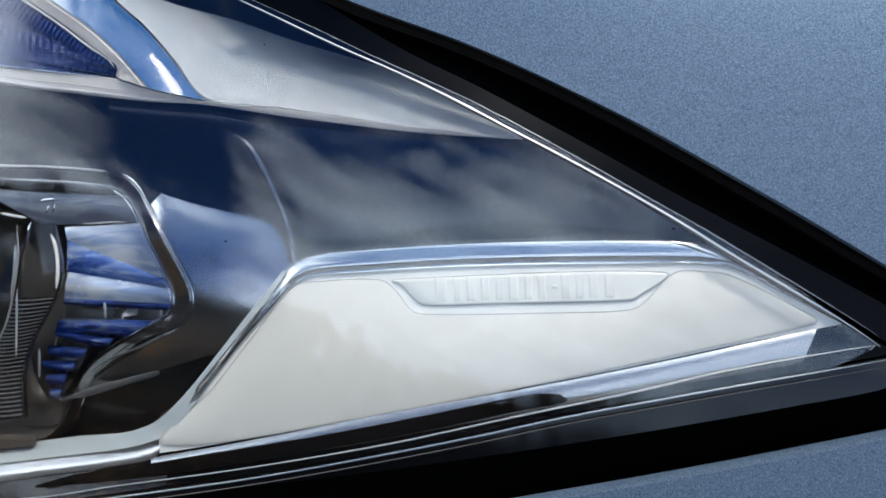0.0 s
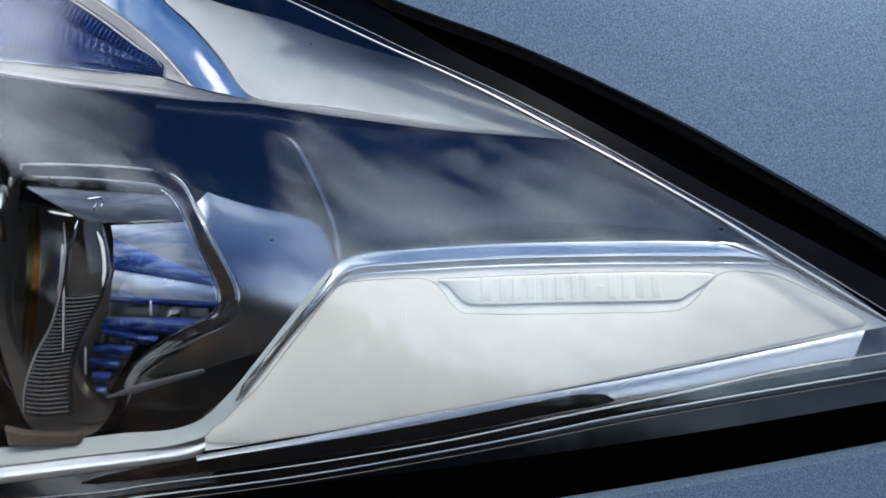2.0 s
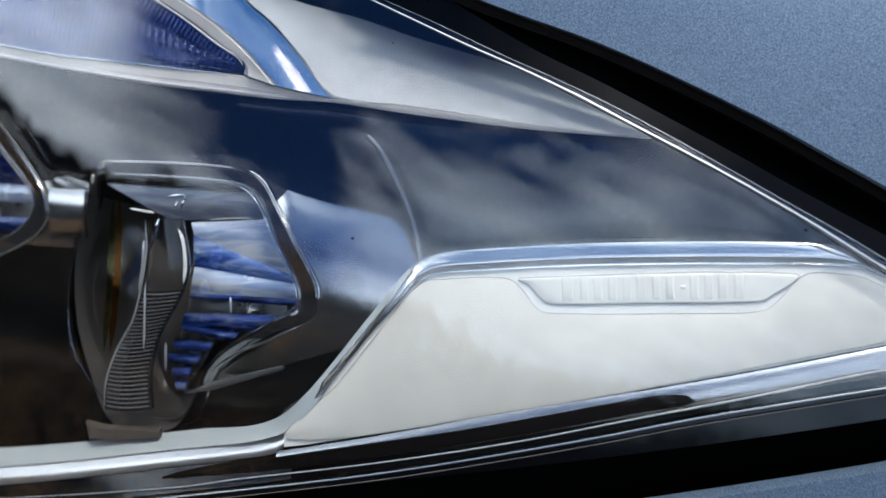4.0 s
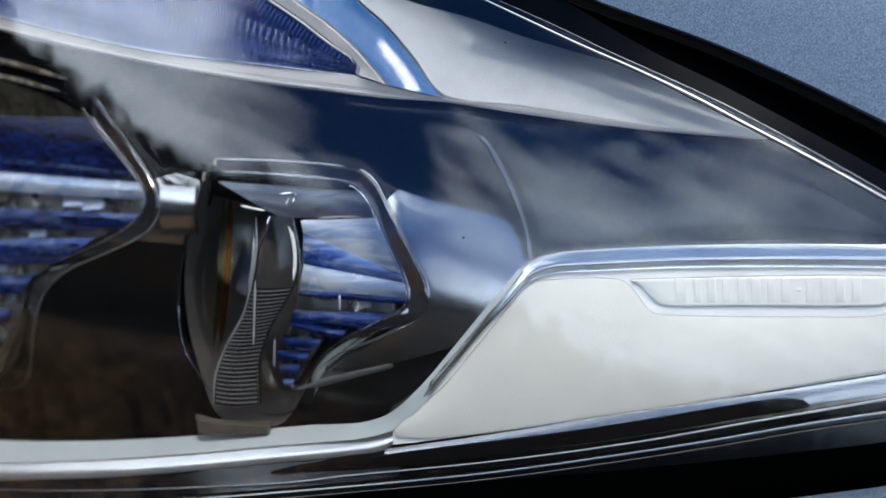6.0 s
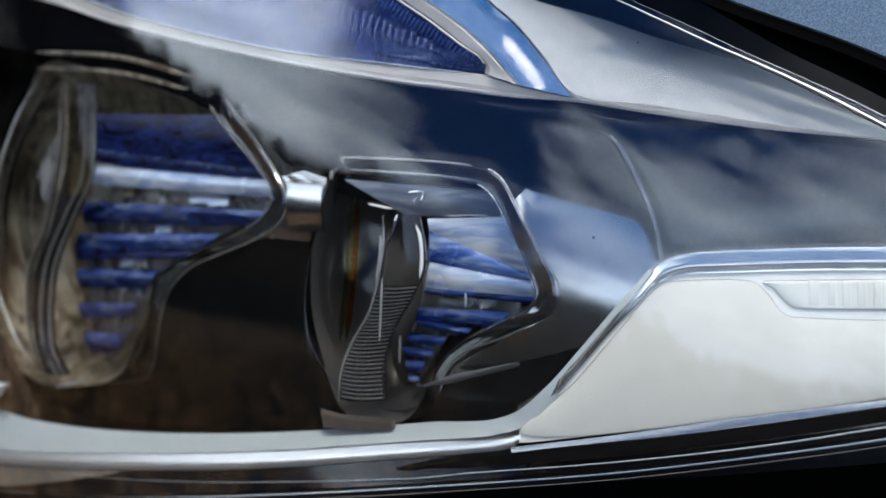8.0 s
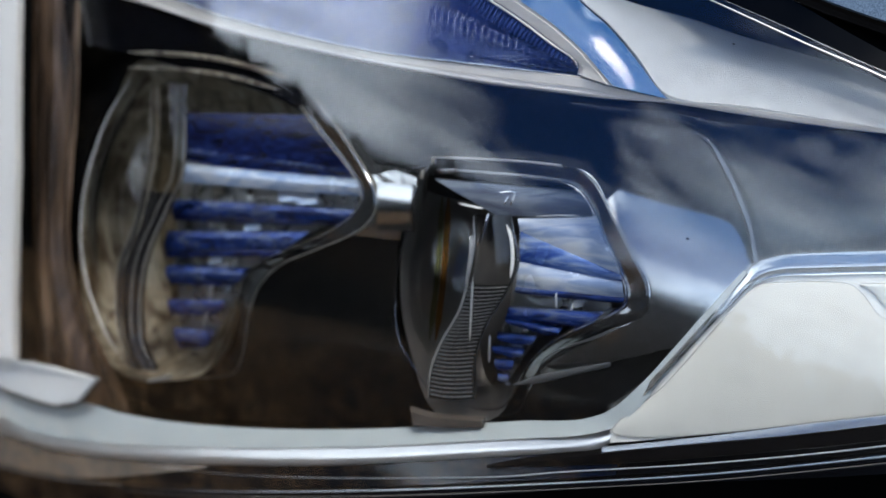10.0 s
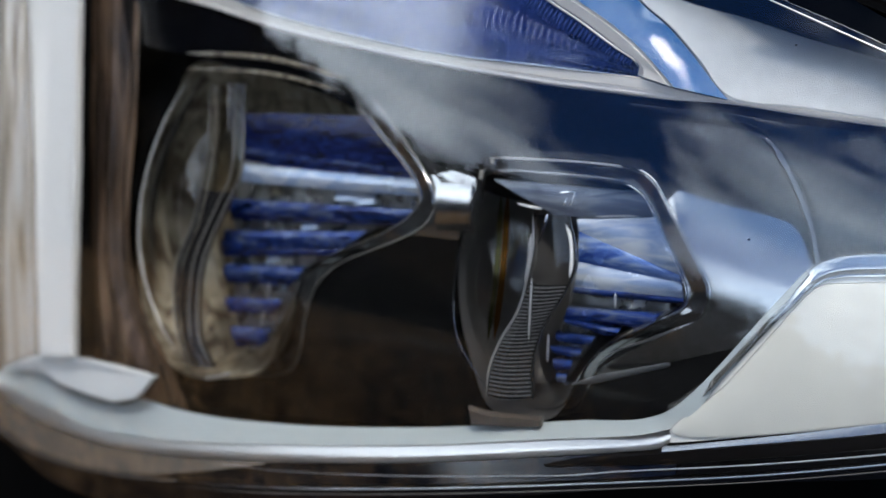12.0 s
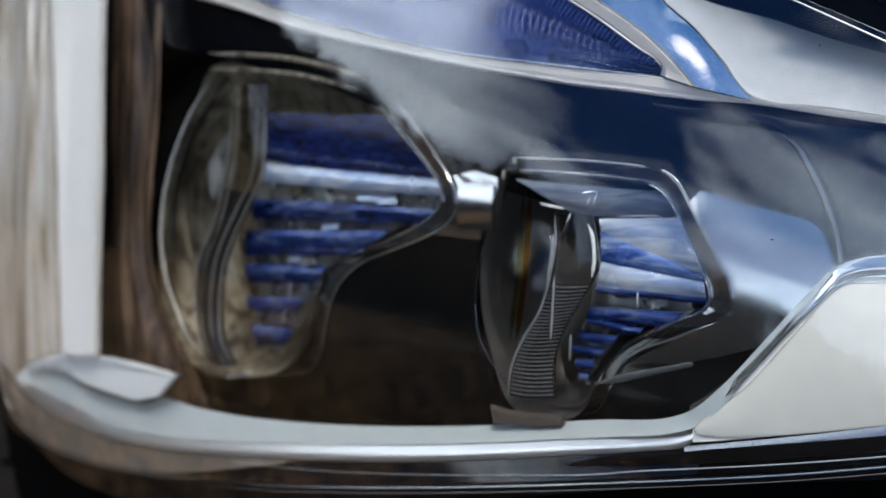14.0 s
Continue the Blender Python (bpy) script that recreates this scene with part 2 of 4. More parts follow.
M_umber = streaked("mirrored_streak_umber", (0.100, 0.064, 0.041), (0.036, 0.024, 0.017), (0.18, 0.122, 0.084), 0.2, 0.3, 70.0, (1.0, 1.0, 0.10))
M_smoke = mat("smoke_gloss", (0.24, 0.245, 0.252), 0.08, 0.95, 0.1, 40, rough_spread=0.04)
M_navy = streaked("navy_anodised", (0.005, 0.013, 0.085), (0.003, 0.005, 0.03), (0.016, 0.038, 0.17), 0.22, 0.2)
M_light = streaked("sky_toned_reflector", (0.50, 0.59, 0.74), (0.30, 0.40, 0.60), (0.64, 0.70, 0.78), 0.26, 0.4, 260.0)
M_crease = mat("crease_highlight_grey", (0.085, 0.088, 0.092), 0.42, 0.4, 0.2, 60)
M_shelf = streaked("shelf_grey", (0.15, 0.18, 0.23), (0.10, 0.12, 0.17), (0.22, 0.25, 0.29), 0.32, 0.4, 200.0)
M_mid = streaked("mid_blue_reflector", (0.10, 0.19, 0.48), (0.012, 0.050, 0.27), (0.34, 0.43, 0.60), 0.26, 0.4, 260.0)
M_holder_edge = mat("holder_edge_warm", (0.34, 0.325, 0.29), 0.3, 0.4, 0.2, 60)
M_flute = mat("flute_blue", (0.05, 0.09, 0.32), 0.15, 0.4, 0.2, 60)
M_foot = mat("brown_plastic", (0.075, 0.064, 0.055), 0.3, 0.0, 0.3, 60)
M_ground = mat("gravel", (0.022, 0.018, 0.015), 0.9, scale=7, bump=1.0, bump_scale=30, second=(0.006, 0.005, 0.004), spec=0.04)
M_verge = mat("leaf_litter", (0.075, 0.047, 0.026), 0.9, scale=9, bump=1.0, bump_scale=24, second=(0.030, 0.018, 0.010), spec=0.04)
M_litter = mat("fallen_leaves", (0.58, 0.34, 0.16), 0.8, spread=0.8, scale=5, spec=0.04)
M_bark = mat("bark", (0.10, 0.07, 0.05), 0.9, spread=0.4, scale=8, spec=0.04)
M_leaf = mat("leaves", (0.036, 0.026, 0.014), 0.7, spread=0.5, scale=2, spec=0.04)

# ---------------------------------------------------------------- the lamp's form, in metres


def skin(x, z):
    """How far back (y) the smooth outer skin of lamp and wing lies at x along the car and height z."""
    y = 0.415 - 0.15 * x + 0.55 * x * x if x < 0.1 else 0.4055 - 0.04 * (x - 0.1)
    return y + (0.14 + 0.15 * max(x, -0.45)) * (z - 0.72) + 0.35 * (z - 0.72) ** 2


def curve(points, n, closed=False, sharp=False):
    """n points, evenly spaced, of a smooth line through points given in millimetres."""
    p = [Vector((a / 1000, b / 1000)) for a, b in points]
    k, fine = len(p), []
    for i in range(k if closed else k - 1):
        if closed:
            q = [p[(i + j) % k] for j in (-1, 0, 1, 2)]
        else:
            q = [p[max(0, min(k - 1, i + j))] for j in (-1, 0, 1, 2)]
        lens = [max(1e-6, (q[j + 1] - q[j]).length) ** 0.5 for j in range(3)]
        m1 = (q[2] - q[0]) / (lens[0] + lens[1]) * lens[1]
        m2 = (q[3] - q[1]) / (lens[1] + lens[2]) * lens[1]
        if sharp:
            m1 = m2 = q[2] - q[1]
        for s in range(12):
            u = s / 12
            fine.append((2 * u ** 3 - 3 * u * u + 1) * q[1] + (u ** 3 - 2 * u * u + u) * m1 + (3 * u * u - 2 * u ** 3) * q[2] + (u ** 3 - u * u) * m2)
    fine.append(p[0] if closed else p[-1])
    acc = [0.0]
    for a, b in zip(fine, fine[1:]):
        acc.append(acc[-1] + (b - a).length)
    out, j = [], 0
    for i in range(n):
        s = acc[-1] * i / (n if closed else n - 1)
        while j < len(acc) - 2 and acc[j + 1] < s:
            j += 1
        out.append(fine[j].lerp(fine[j + 1], (s - acc[j]) / max(1e-9, acc[j + 1] - acc[j])))
    return out


def at(p, d):
    return Vector((p.x, skin(p.x, p.y) + d, p.y))


def thing(name, label, category, loc=(0, 0, 0), group="", kind=""):
    ob = new(name)
    ob.location = loc
    return tagged(ob, label, category, group, kind)


def part(name, bm, material, parent, label="", smooth=True):
    me = bpy.data.meshes.new(name)
    bmesh.ops.recalc_face_normals(bm, faces=bm.faces)
    for f in bm.faces:
        f.smooth = smooth
    bm.to_mesh(me)
    bm.free()
    me.materials.append(material)
    if smooth:
        me.set_sharp_from_angle(angle=radians(32))
    ob = new(name, me)
    if parent is not None:
        top = parent
        place = Vector(top.location)
        while top.parent:
            top = top.parent
            place += Vector(top.location)
        ob.parent = parent
        ob.location = -place
    if label:
        tagged(ob, label)
    return ob


def sheet(rows, thick=0.0, closed=False, taper=0.0):
    """A sheet through rows of points; thick gives it a back that lies so far behind it."""
    bm = bmesh.new()
    grid = [[bm.verts.new(p) for p in r] for r in rows]
    n = len(rows[0])
    span = range(n if closed else n - 1)
    for a, b in zip(grid, grid[1:]):
        for i in span:
            j = (i + 1) % n
            bm.faces.new((a[i], a[j], b[j], b[i]))
    if thick:
        back = [[bm.verts.new(v.co + Vector((0, thick, 0))) for v in r] for r in grid]
        for a, b in zip(back, back[1:]):
            for i in span:
                j = (i + 1) % n
                bm.faces.new((a[i], b[i], b[j], a[j]))
        for g, h in ((grid[0], back[0]), (grid[-1], back[-1])):
            for i in span:
                j = (i + 1) % n
                bm.faces.new((g[i], h[i], h[j], g[j]))
        if not closed:
            for c in (0, n - 1):
                for k in range(len(rows) - 1):
                    bm.faces.new((grid[k][c], grid[k + 1][c], back[k + 1][c], back[k][c]))
    return bm


def cut(bm, point, normal):
    """The part of a mesh that lies on the side of a plane to which normal points."""
    bmesh.ops.bisect_plane(bm, geom=list(bm.verts) + list(bm.edges) + list(bm.faces), plane_co=point, plane_no=normal, clear_inner=True)
    return bm


def between(a, b, n, m, da, db, bow=0.0):
    """Rows of points from line a at depth da to line b at depth db; bow brings the middle forward."""
    ca, cb = curve(a, n), curve(b, n)
    rows = []
    for k in range(m + 1):
        u = k / m
        rows.append([at(p.lerp(q, u), da + (db - da) * u - bow * 4 * u * (1 - u)) for p, q in zip(ca, cb)])
    return rows


def profile(a, b, n, steps):
    """Rows of points from line a to line b; steps give (share of the way, depth)."""
    ca, cb = curve(a, n), curve(b, n)
    return [[at(p.lerp(q, u), d) for p, q in zip(ca, cb)] for u, d in steps]


def tube(points, d, r, n=60, sides=8, flat=1.0, ends=True, thin=0.0):
    """A rod of radius r along a line on the skin; thin takes that share off its far end."""
    c = [at(p, d) for p in curve(points, n)]
    rows = []
    for i, p in enumerate(c):
        t = (c[min(i + 1, n - 1)] - c[max(i - 1, 0)]).normalized()
        side = t.cross(Vector((0, 1, 0))).normalized()
        out = side.cross(t)
        s = min(1.0, 0.15 + 6 * min(i, n - 1 - i) / n) if ends else 1.0
        s *= 1 - thin * i / (n - 1)
        rows.append([p + s * r * (math.cos(a) * side + flat * math.sin(a) * out) for a in (2 * math.pi * k / sides for k in range(sides))])
    return sheet(rows, closed=True)


def ring(points, d, r, n=200, sharp=False):
    """A thin closed bead along an outline."""
    c = [at(p, d) for p in curve(points, n, True, sharp)]
    rows = []
    for i, p in enumerate(c):
        t = (c[(i + 1) % n] - c[i - 1]).normalized()
        s = t.cross(Vector((0, 1, 0))).normalized()
        o = s.cross(t)
        rows.append([p + r * (math.cos(a) * s + math.sin(a) * o) for a in (math.pi * j / 3 for j in range(6))])
    rows.append(rows[0])
    return sheet(rows, closed=True)


def pad(points, d, rise, n=90, bevel=0.0012, sharp=False, fan=0):
    """A flat pad of a given outline, with bevelled edges, that stands rise proud of depth d."""
    line = curve(points, n, True, sharp)
    mid = sum(line, Vector((0, 0))) / n
    area = sum(a.x * b.y - b.x * a.y for a, b in zip(line, line[1:] + line[:1]))
    sgn = 1 if area > 0 else -1

    def inset(w):
        out = []
        for i in range(n):
            t = (line[(i + 1) % n] - line[i - 1]).normalized()
            out.append(line[i] + w * sgn * Vector((-t.y, t.x)))
        return out
    bm = bmesh.new()
    rings = [[at(p, d) for p in line], [at(p, d - rise * 0.75) for p in inset(bevel * 0.4)], [at(p, d - rise) for p in inset(bevel)]]
    vs = [[bm.verts.new(p) for p in r] for r in rings]
    for a, b in zip(vs, vs[1:]):
        for i in range(n):
            bm.faces.new((a[i], a[(i + 1) % n], b[(i + 1) % n], b[i]))
    top = inset(bevel)
    for k in range(1, fan):
        ring = [bm.verts.new(at(p.lerp(mid, k / fan), d - rise)) for p in top]
        for i in range(n):
            bm.faces.new((vs[-1][i], vs[-1][(i + 1) % n], ring[(i + 1) % n], ring[i]))
        vs.append(ring)
    f = bm.faces.new(vs[-1])
    bmesh.ops.triangulate(bm, faces=[f])
    back = bm.faces.new(list(reversed(vs[0])))
    bmesh.ops.triangulate(bm, faces=[back])
    return bm


def ray_out(line, mid, a):
    """Where the ray from mid at angle a last leaves a closed line."""
    w, best = Vector((math.cos(a), math.sin(a))), 0.0
    for p, q in zip(line, line[1:] + line[:1]):
        e = q - p
        den = w.x * e.y - w.y * e.x
        if abs(den) < 1e-12:
            continue
        s = ((p - mid).x * e.y - (p - mid).y * e.x) / den
        u = ((p - mid).x * w.y - (p - mid).y * w.x) / den
        if 0 <= u <= 1 and s > best:
            best = s
    return mid + best * w


# outlines along the car (first) and up (second), in millimetres
FENDER_EDGE = [(-57.3, 828.7), (-30, 813.6), (15.5, 794.5), (61.4, 770.7), (88.4, 754.6), (115.3, 738), (145.2, 718.8), (177.2, 698.8), (203.3, 678.1)]
BUMPER_EDGE = [(-440.6, 540.5), (-257.3, 581.7), (-120.4, 618.3), (-38, 634.1), (30.7, 646.1), (93.5, 656.6), (142.7, 665.1), (185, 672.8)]
FLANGE_TOP = [(-61.5, 829), (-13.1, 797.5), (15.1, 782.2), (51.8, 760.9), (78.9, 744.6), (114.9, 724.2), (144.9, 706.8), (157.7, 699.1)]
FLANGE_LOW = [(-543.2, 631.7), (-518.2, 600.3), (-486.4, 592.1), (-447, 581.7), (-386.8, 583.9), (-289, 601.4), (-119.6, 639.3), (-18, 654.9), (49.9, 664.8), (112.7, 674.3), (143.6, 679.4), (157, 684.6)]
EDGE_LINE = [(-92, 828), (-72, 818), (-52, 807.7), (-32.5, 797.7), (-13.4, 788.5), (5.5, 778.7), (24, 768.1), (42.3, 757.8), (60.5, 747), (78.5, 735.8), (96.4, 723.8), (114.3, 712.3), (132.2, 700.8), (141.9, 693.7)]
EDGE_LINE_B = [(-71.9, 819.7), (-42.1, 805.1), (-22.8, 795), (-3.8, 785.7), (14.9, 776.1), (33.3, 765.6), (51.5, 754.7), (69.6, 743.6), (87.6, 732.7), (105.5, 721.1), (132.3, 703.5), (141.5, 697)]
LOW_LINE_A = [(-514, 633.3), (-483.1, 619.1), (-432.8, 614), (-362.6, 617.4), (-281.6, 622.2), (-150.4, 640.2), (-119.2, 646), (-67, 654.7), (-17.6, 663.9), (20.5, 672.1), (57.8, 679.5), (94.9, 687.1), (131.8, 692.5), (142.8, 693.7)]
LOW_LINE_B = [(-524.3, 634.9), (-510.2, 608.8), (-479.6, 596.9), (-434.6, 595.6), (-385.5, 599.8), (-343.1, 605.6), (-281.8, 614.4), (-119.4, 642.4), (-67.1, 651.4), (-17.8, 661), (10.9, 666.8), (39.1, 672.7), (67, 677.5), (94.7, 681.9), (122.4, 686), (149.9, 690.2)]
FRAME_OUT = [(-104, 668.2), (-97, 673.6), (-88.9, 680.6), (-76, 695.5), (-65.4, 708.2), (-54.9, 720.7), (-50.8, 724.5), (-42.8, 727.3), (-31, 728.5), (3.8, 730.2), (41.5, 730.5), (75.1, 729.6), (89.9, 727.9), (97.1, 724.4), (115.1, 712.4), (132.1, 700.8)]
FRAME_IN = [(-102, 663.2), (-92, 671.4), (-81, 684.4), (-68.1, 699.5), (-57.6, 710.6), (-53.5, 715.1), (-45.3, 719.3), (-31.4, 720.5), (3.5, 722.1), (41.5, 722.3), (75.2, 721.7), (88.3, 721.1), (97.6, 719.2), (115.8, 709.1), (132.1, 700.1)]
PLATE_LOW = [(-102, 657.4), (-92.4, 658.9), (-57.2, 665.7), (-17.5, 673.9), (21.1, 680.5), (58.9, 687.2), (96.5, 694.2), (132.1, 700.1)]
INSET = [(-100, 660.3), (-81.5, 680.6), (-64.5, 701), (-51.5, 715.6), (-43, 717.6), (-21.7, 718.1), (-16, 714.6), (-10.8, 707.8), (-4.7, 706.2), (40.9, 706.1), (61.5, 706.5), (67.2, 709), (77, 718.3), (88.2, 718.5), (97.4, 716.4), (122.6, 702.8), (123.6, 701.1), (120.9, 699.9), (59, 688), (-17.5, 673.3)]
BADGE = [(-15.3, 718.1), (-13.1, 715.5), (-8.4, 710.3), (-3.7, 709.1), (22.1, 709.4), (60.6, 709.6), (65.4, 710.9), (73.5, 718.8)]
STRIP_TOP = [(-105, 655.7), (-77.6, 661), (-57.1, 665.2), (-17.4, 673.4), (21, 680), (58.8, 686.7), (96.2, 693.7), (123.4, 698.7)]
STRIP_LOW = [(-104.9, 652), (-77.7, 655.3), (-37.3, 661.3), (-1.5, 668.1), (37.1, 675), (75, 681.5), (95.7, 684.6), (117.6, 687.7)]
MASK = [(-151.2, 643.1), (-108.9, 654.1), (-37, 667.5), (20.9, 678.9), (35.9, 680.7), (39.6, 679.5), (41.7, 676.3), (20.6, 672.1), (-17.7, 664.1), (-67.4, 655.1), (-109.2, 648)]
RIDGE_LOW = [(-409.5, 850.1), (-326.1, 829.1), (-290.9, 818.4), (-259, 810.1), (-202.5, 797.6), (-153, 788.3), (-130.2, 785), (-105.4, 781.5), (-82.2, 779.4), (-53.7, 774.5), (-14.2, 768.4), (14.7, 765.2), (29, 764)]
RIDGE_TOP = [(-410.1, 860.4), (-326.4, 838.9), (-291.2, 825.3), (-259.2, 816), (-202.6, 802.9), (-153.1, 795.3), (-116.1, 790.3), (-103.1, 786.3), (-81.2, 780.7), (-53.6, 777), (-14.1, 770.5), (14.7, 766.3), (29, 764.2)]
BROW_TOP = [(-147.5, 854.3), (-107.6, 822.5), (-73.8, 810.6), (-53.4, 802.6), (-33.3, 795.8), (-13.6, 788.6), (5.6, 777.8), (24.6, 767.1), (29.3, 764.3)]
BROW_LOW = [(-137.2, 844.6), (-114.3, 818.4), (-102.7, 807.7), (-92.3, 795.1), (-81.2, 780.7), (-53.6, 776.5), (-14.2, 769.7), (14.7, 766), (29, 764)]
FIN_R = [(-145.6, 853.4), (-113.8, 818.3), (-102.2, 807.5), (-91.9, 795.1), (-85.8, 786.8), (-80.8, 780.7)]
FIN_L = [(-168, 840), (-139.6, 819.5), (-125.4, 809.6), (-114.7, 800.4), (-106.4, 791.2), (-102.2, 786.2)]
ARCH_IN = [(-180.7, 841.1), (-150.4, 820.3), (-137, 811.3), (-123.9, 801.5), (-117, 796.9), (-114.7, 794), (-115.4, 790.8)]
SEAM_A = [(-76.6, 770), (-70.9, 767.5), (-66.5, 762.4), (-60.7, 751.4), (-56.9, 742.5), (-54.1, 734.6), (-52.4, 726.8), (-51.6, 720.9)]
SEAM_B = [(-73.5, 769.9), (-68, 767.4), (-63.4, 762.3), (-57.9, 751.4), (-54.3, 742.5), (-51.7, 734.6), (-50.4, 726.8), (-49.6, 720.9)]
WIN1 = [(-179.1, 752.7), (-153.2, 752.8), (-123.8, 750.6), (-116.1, 748.2), (-110.7, 742.4), (-105.3, 731.1), (-97.9, 716.5), (-96.4, 710.9), (-98.3, 705.6), (-110.4, 699.1), (-125.6, 690.2), (-134.5, 682), (-141.2, 671.6), (-149.3, 659.4), (-162.4, 656.5), (-177.1, 660), (-185, 678.4), (-189.6, 696.2), (-190.2, 714.4), (-187.2, 732.7), (-182.7, 745.2)]
RIM1 = [(-178.2, 758.8), (-152.9, 758.8), (-118.1, 756), (-109.5, 752.3), (-103.2, 742.7), (-95.8, 729.6), (-89.2, 717.6), (-87.7, 711.6), (-90.5, 703.3), (-103.9, 695.9), (-123.1, 684.4), (-131.9, 677.2), (-136.9, 668.2), (-143.2, 658.4), (-162, 653.3), (-179.1, 656.8), (-189.1, 676.1), (-194.2, 696.2), (-194.8, 714.4), (-191.3, 732.7), (-185.6, 750.9)]
WIN2 = [(-347.4, 801.1), (-294, 796.7), (-254.9, 788.4), (-236.6, 772), (-220.6, 756.7), (-212.6, 746.7), (-212.3, 739.5), (-220.3, 731.6), (-239.1, 722.7), (-260.5, 714), (-276.6, 704), (-285, 690.3), (-293.8, 673.7), (-304.6, 658.5), (-330.8, 650.6), (-358.9, 649.4), (-379.8, 663.5), (-390.1, 691.9), (-389.3, 727.2), (-378, 759.5), (-361.3, 785.2)]
RIM2 = [(-346.4, 808.5), (-293.3, 803.7), (-249.7, 793.3), (-228.7, 775.7), (-210.7, 756), (-204.1, 745.1), (-204, 737.1), (-212.7, 728.2), (-235.5, 718.9), (-253.5, 711.9), (-268.6, 700.3), (-278.6, 683.4), (-287.2, 664.2), (-298.5, 651.6), (-329.9, 644.4), (-362.2, 641.6), (-387.7, 657), (-400.2, 691.2), (-399.3, 726.9), (-387.7, 762.4), (-368.5, 791)]
CELL1 = [(-184.9, 756.4), (-179.2, 762.1), (-153.3, 761.7), (-116.2, 759.1), (-105.5, 750.8), (-87.8, 744.5), (-71.8, 740.5), (-58.6, 736), (-52.4, 722.8), (-48.6, 713.1), (-61.8, 694.7), (-83.4, 674.9), (-108.2, 658), (-152.9, 649.5), (-184.7, 645.3), (-194.9, 665.9), (-199.5, 695.5), (-199.5, 723), (-193.7, 743.8)]
CELL2 = [(-429.6, 853.6), (-367, 839.4), (-319.5, 823.7), (-281, 811.8), (-243, 796.1), (-223.7, 778), (-206.7, 757.6), (-194.5, 753.4), (-183.2, 750.1), (-189.1, 737.8), (-193.7, 721.3), (-196.9, 697.5), (-194.2, 671.6), (-186.5, 640.5), (-268.1, 627), (-340, 617.5), (-391.4, 618.4), (-432.9, 624.9), (-432.6, 687.8), (-430.9, 764.8)]
PANEL_LOW = [(-420.3, 822), (-332.1, 803.7), (-263.4, 786.2), (-216.2, 763.9), (-184.2, 745.7), (-154.5, 739.6), (-98.5, 730.5), (-48.4, 719.9)]
GUIDE_TOP = [(-507.3, 631.2), (-495.4, 632.2), (-467.2, 640.1), (-442.6, 633.1), (-397.5, 631), (-376.8, 635.7), (-349.6, 634.7), (-311.5, 636), (-261.2, 640.6), (-203.5, 648.1), (-153.2, 656.3), (-119.1, 662), (-108, 665.6), (-101.5, 669.4)]
GUIDE_MID = [(-506, 629), (-490.8, 625.7), (-466.9, 622.6), (-439.3, 620.1), (-413.8, 617.2), (-367.8, 620), (-327.6, 625.1), (-285, 631.3), (-259.3, 634.9), (-202.1, 643.7), (-152.3, 652.3), (-118.6, 657.6), (-107, 660.6), (-100.5, 663.4)]
GUIDE_LOW = [(-508, 625.5), (-500, 620.3), (-478.8, 613.4), (-439.4, 610), (-389.8, 610.8), (-327.4, 617.7), (-284.8, 623.5), (-229.4, 631.8), (-201.9, 636.5), (-152.2, 645.5), (-118.5, 651.5), (-105, 654.4), (-98.5, 656.2)]
LOZENGE = [(-500.9, 633.3), (-479.9, 642.7), (-461.8, 647.8), (-413.7, 652.8), (-360.6, 651.2), (-376.2, 637.1), (-395.9, 632.1), (-440.8, 633.8), (-465.3, 640.2)]
BAR = [(-471, 874.7), (-460.4, 842.4), (-455.4, 750.1), (-456.9, 647.1), (-424.4, 652), (-417.4, 751.2), (-417.1, 839), (-417.7, 868.5)]
LENS1 = [(-181.6, 746.9), (-188.6, 727.2), (-192.7, 708.6), (-191.7, 687.8), (-183.9, 674.7), (-176.8, 665.7)]
LENS2 = [(-350, 796.2), (-367.4, 776.5), (-382.5, 747.2), (-388.2, 720.4), (-385.5, 696.8), (-372.9, 671.5), (-358.5, 655.6)]
BAND1L = [(-157.7, 737.5), (-157.6, 724.2), (-163.1, 701.7), (-171.4, 687.6), (-176.4, 675.8), (-177.7, 664.3)]
BAND1R = [(-142.5, 737.9), (-139.6, 720.6), (-143.4, 709.6), (-153.2, 693.5), (-157.5, 679.8), (-157.5, 665.3)]
BAND2L = [(-335, 793), (-335.8, 762.5), (-346.4, 726), (-358.9, 702.5), (-360.8, 676.4), (-354.1, 654.1)]
BAND2R = [(-312.6, 792.4), (-313.9, 751.9), (-325, 732.5), (-340.6, 703.9), (-343.4, 669.8), (-334, 654)]
FINS1 = [(-140.9, 735.5), (-104.4, 737.1), (-139.4, 729.5), (-99.9, 715.6), (-139.8, 730), (-99.9, 715.4), (-139.8, 719.8), (-99.3, 713.2), (-139.8, 719.2), (-99.3, 712.9), (-141.6, 709), (-98.4, 707), (-141.6, 709), (-98.4, 707), (-142.3, 707.1), (-98.8, 705.3), (-144.7, 700.6), (-104.1, 700.7), (-145.8, 696.7), (-111.7, 696.4)]
FINS1B = [(-146.3, 696.7), (-122.8, 693.9), (-144.6, 694.6), (-125, 691.6), (-149.4, 690.7), (-133, 690.1), (-149.4, 688), (-135.3, 687.3), (-151.7, 685.1), (-138.3, 684.9), (-150.5, 682.9), (-139.7, 682.1), (-150.5, 679.8), (-142.3, 680.1), (-150.1, 676.7), (-143.4, 676.9), (-149.3, 674.5), (-144.6, 674.5), (-148.9, 671.9), (-145.3, 671.8)]
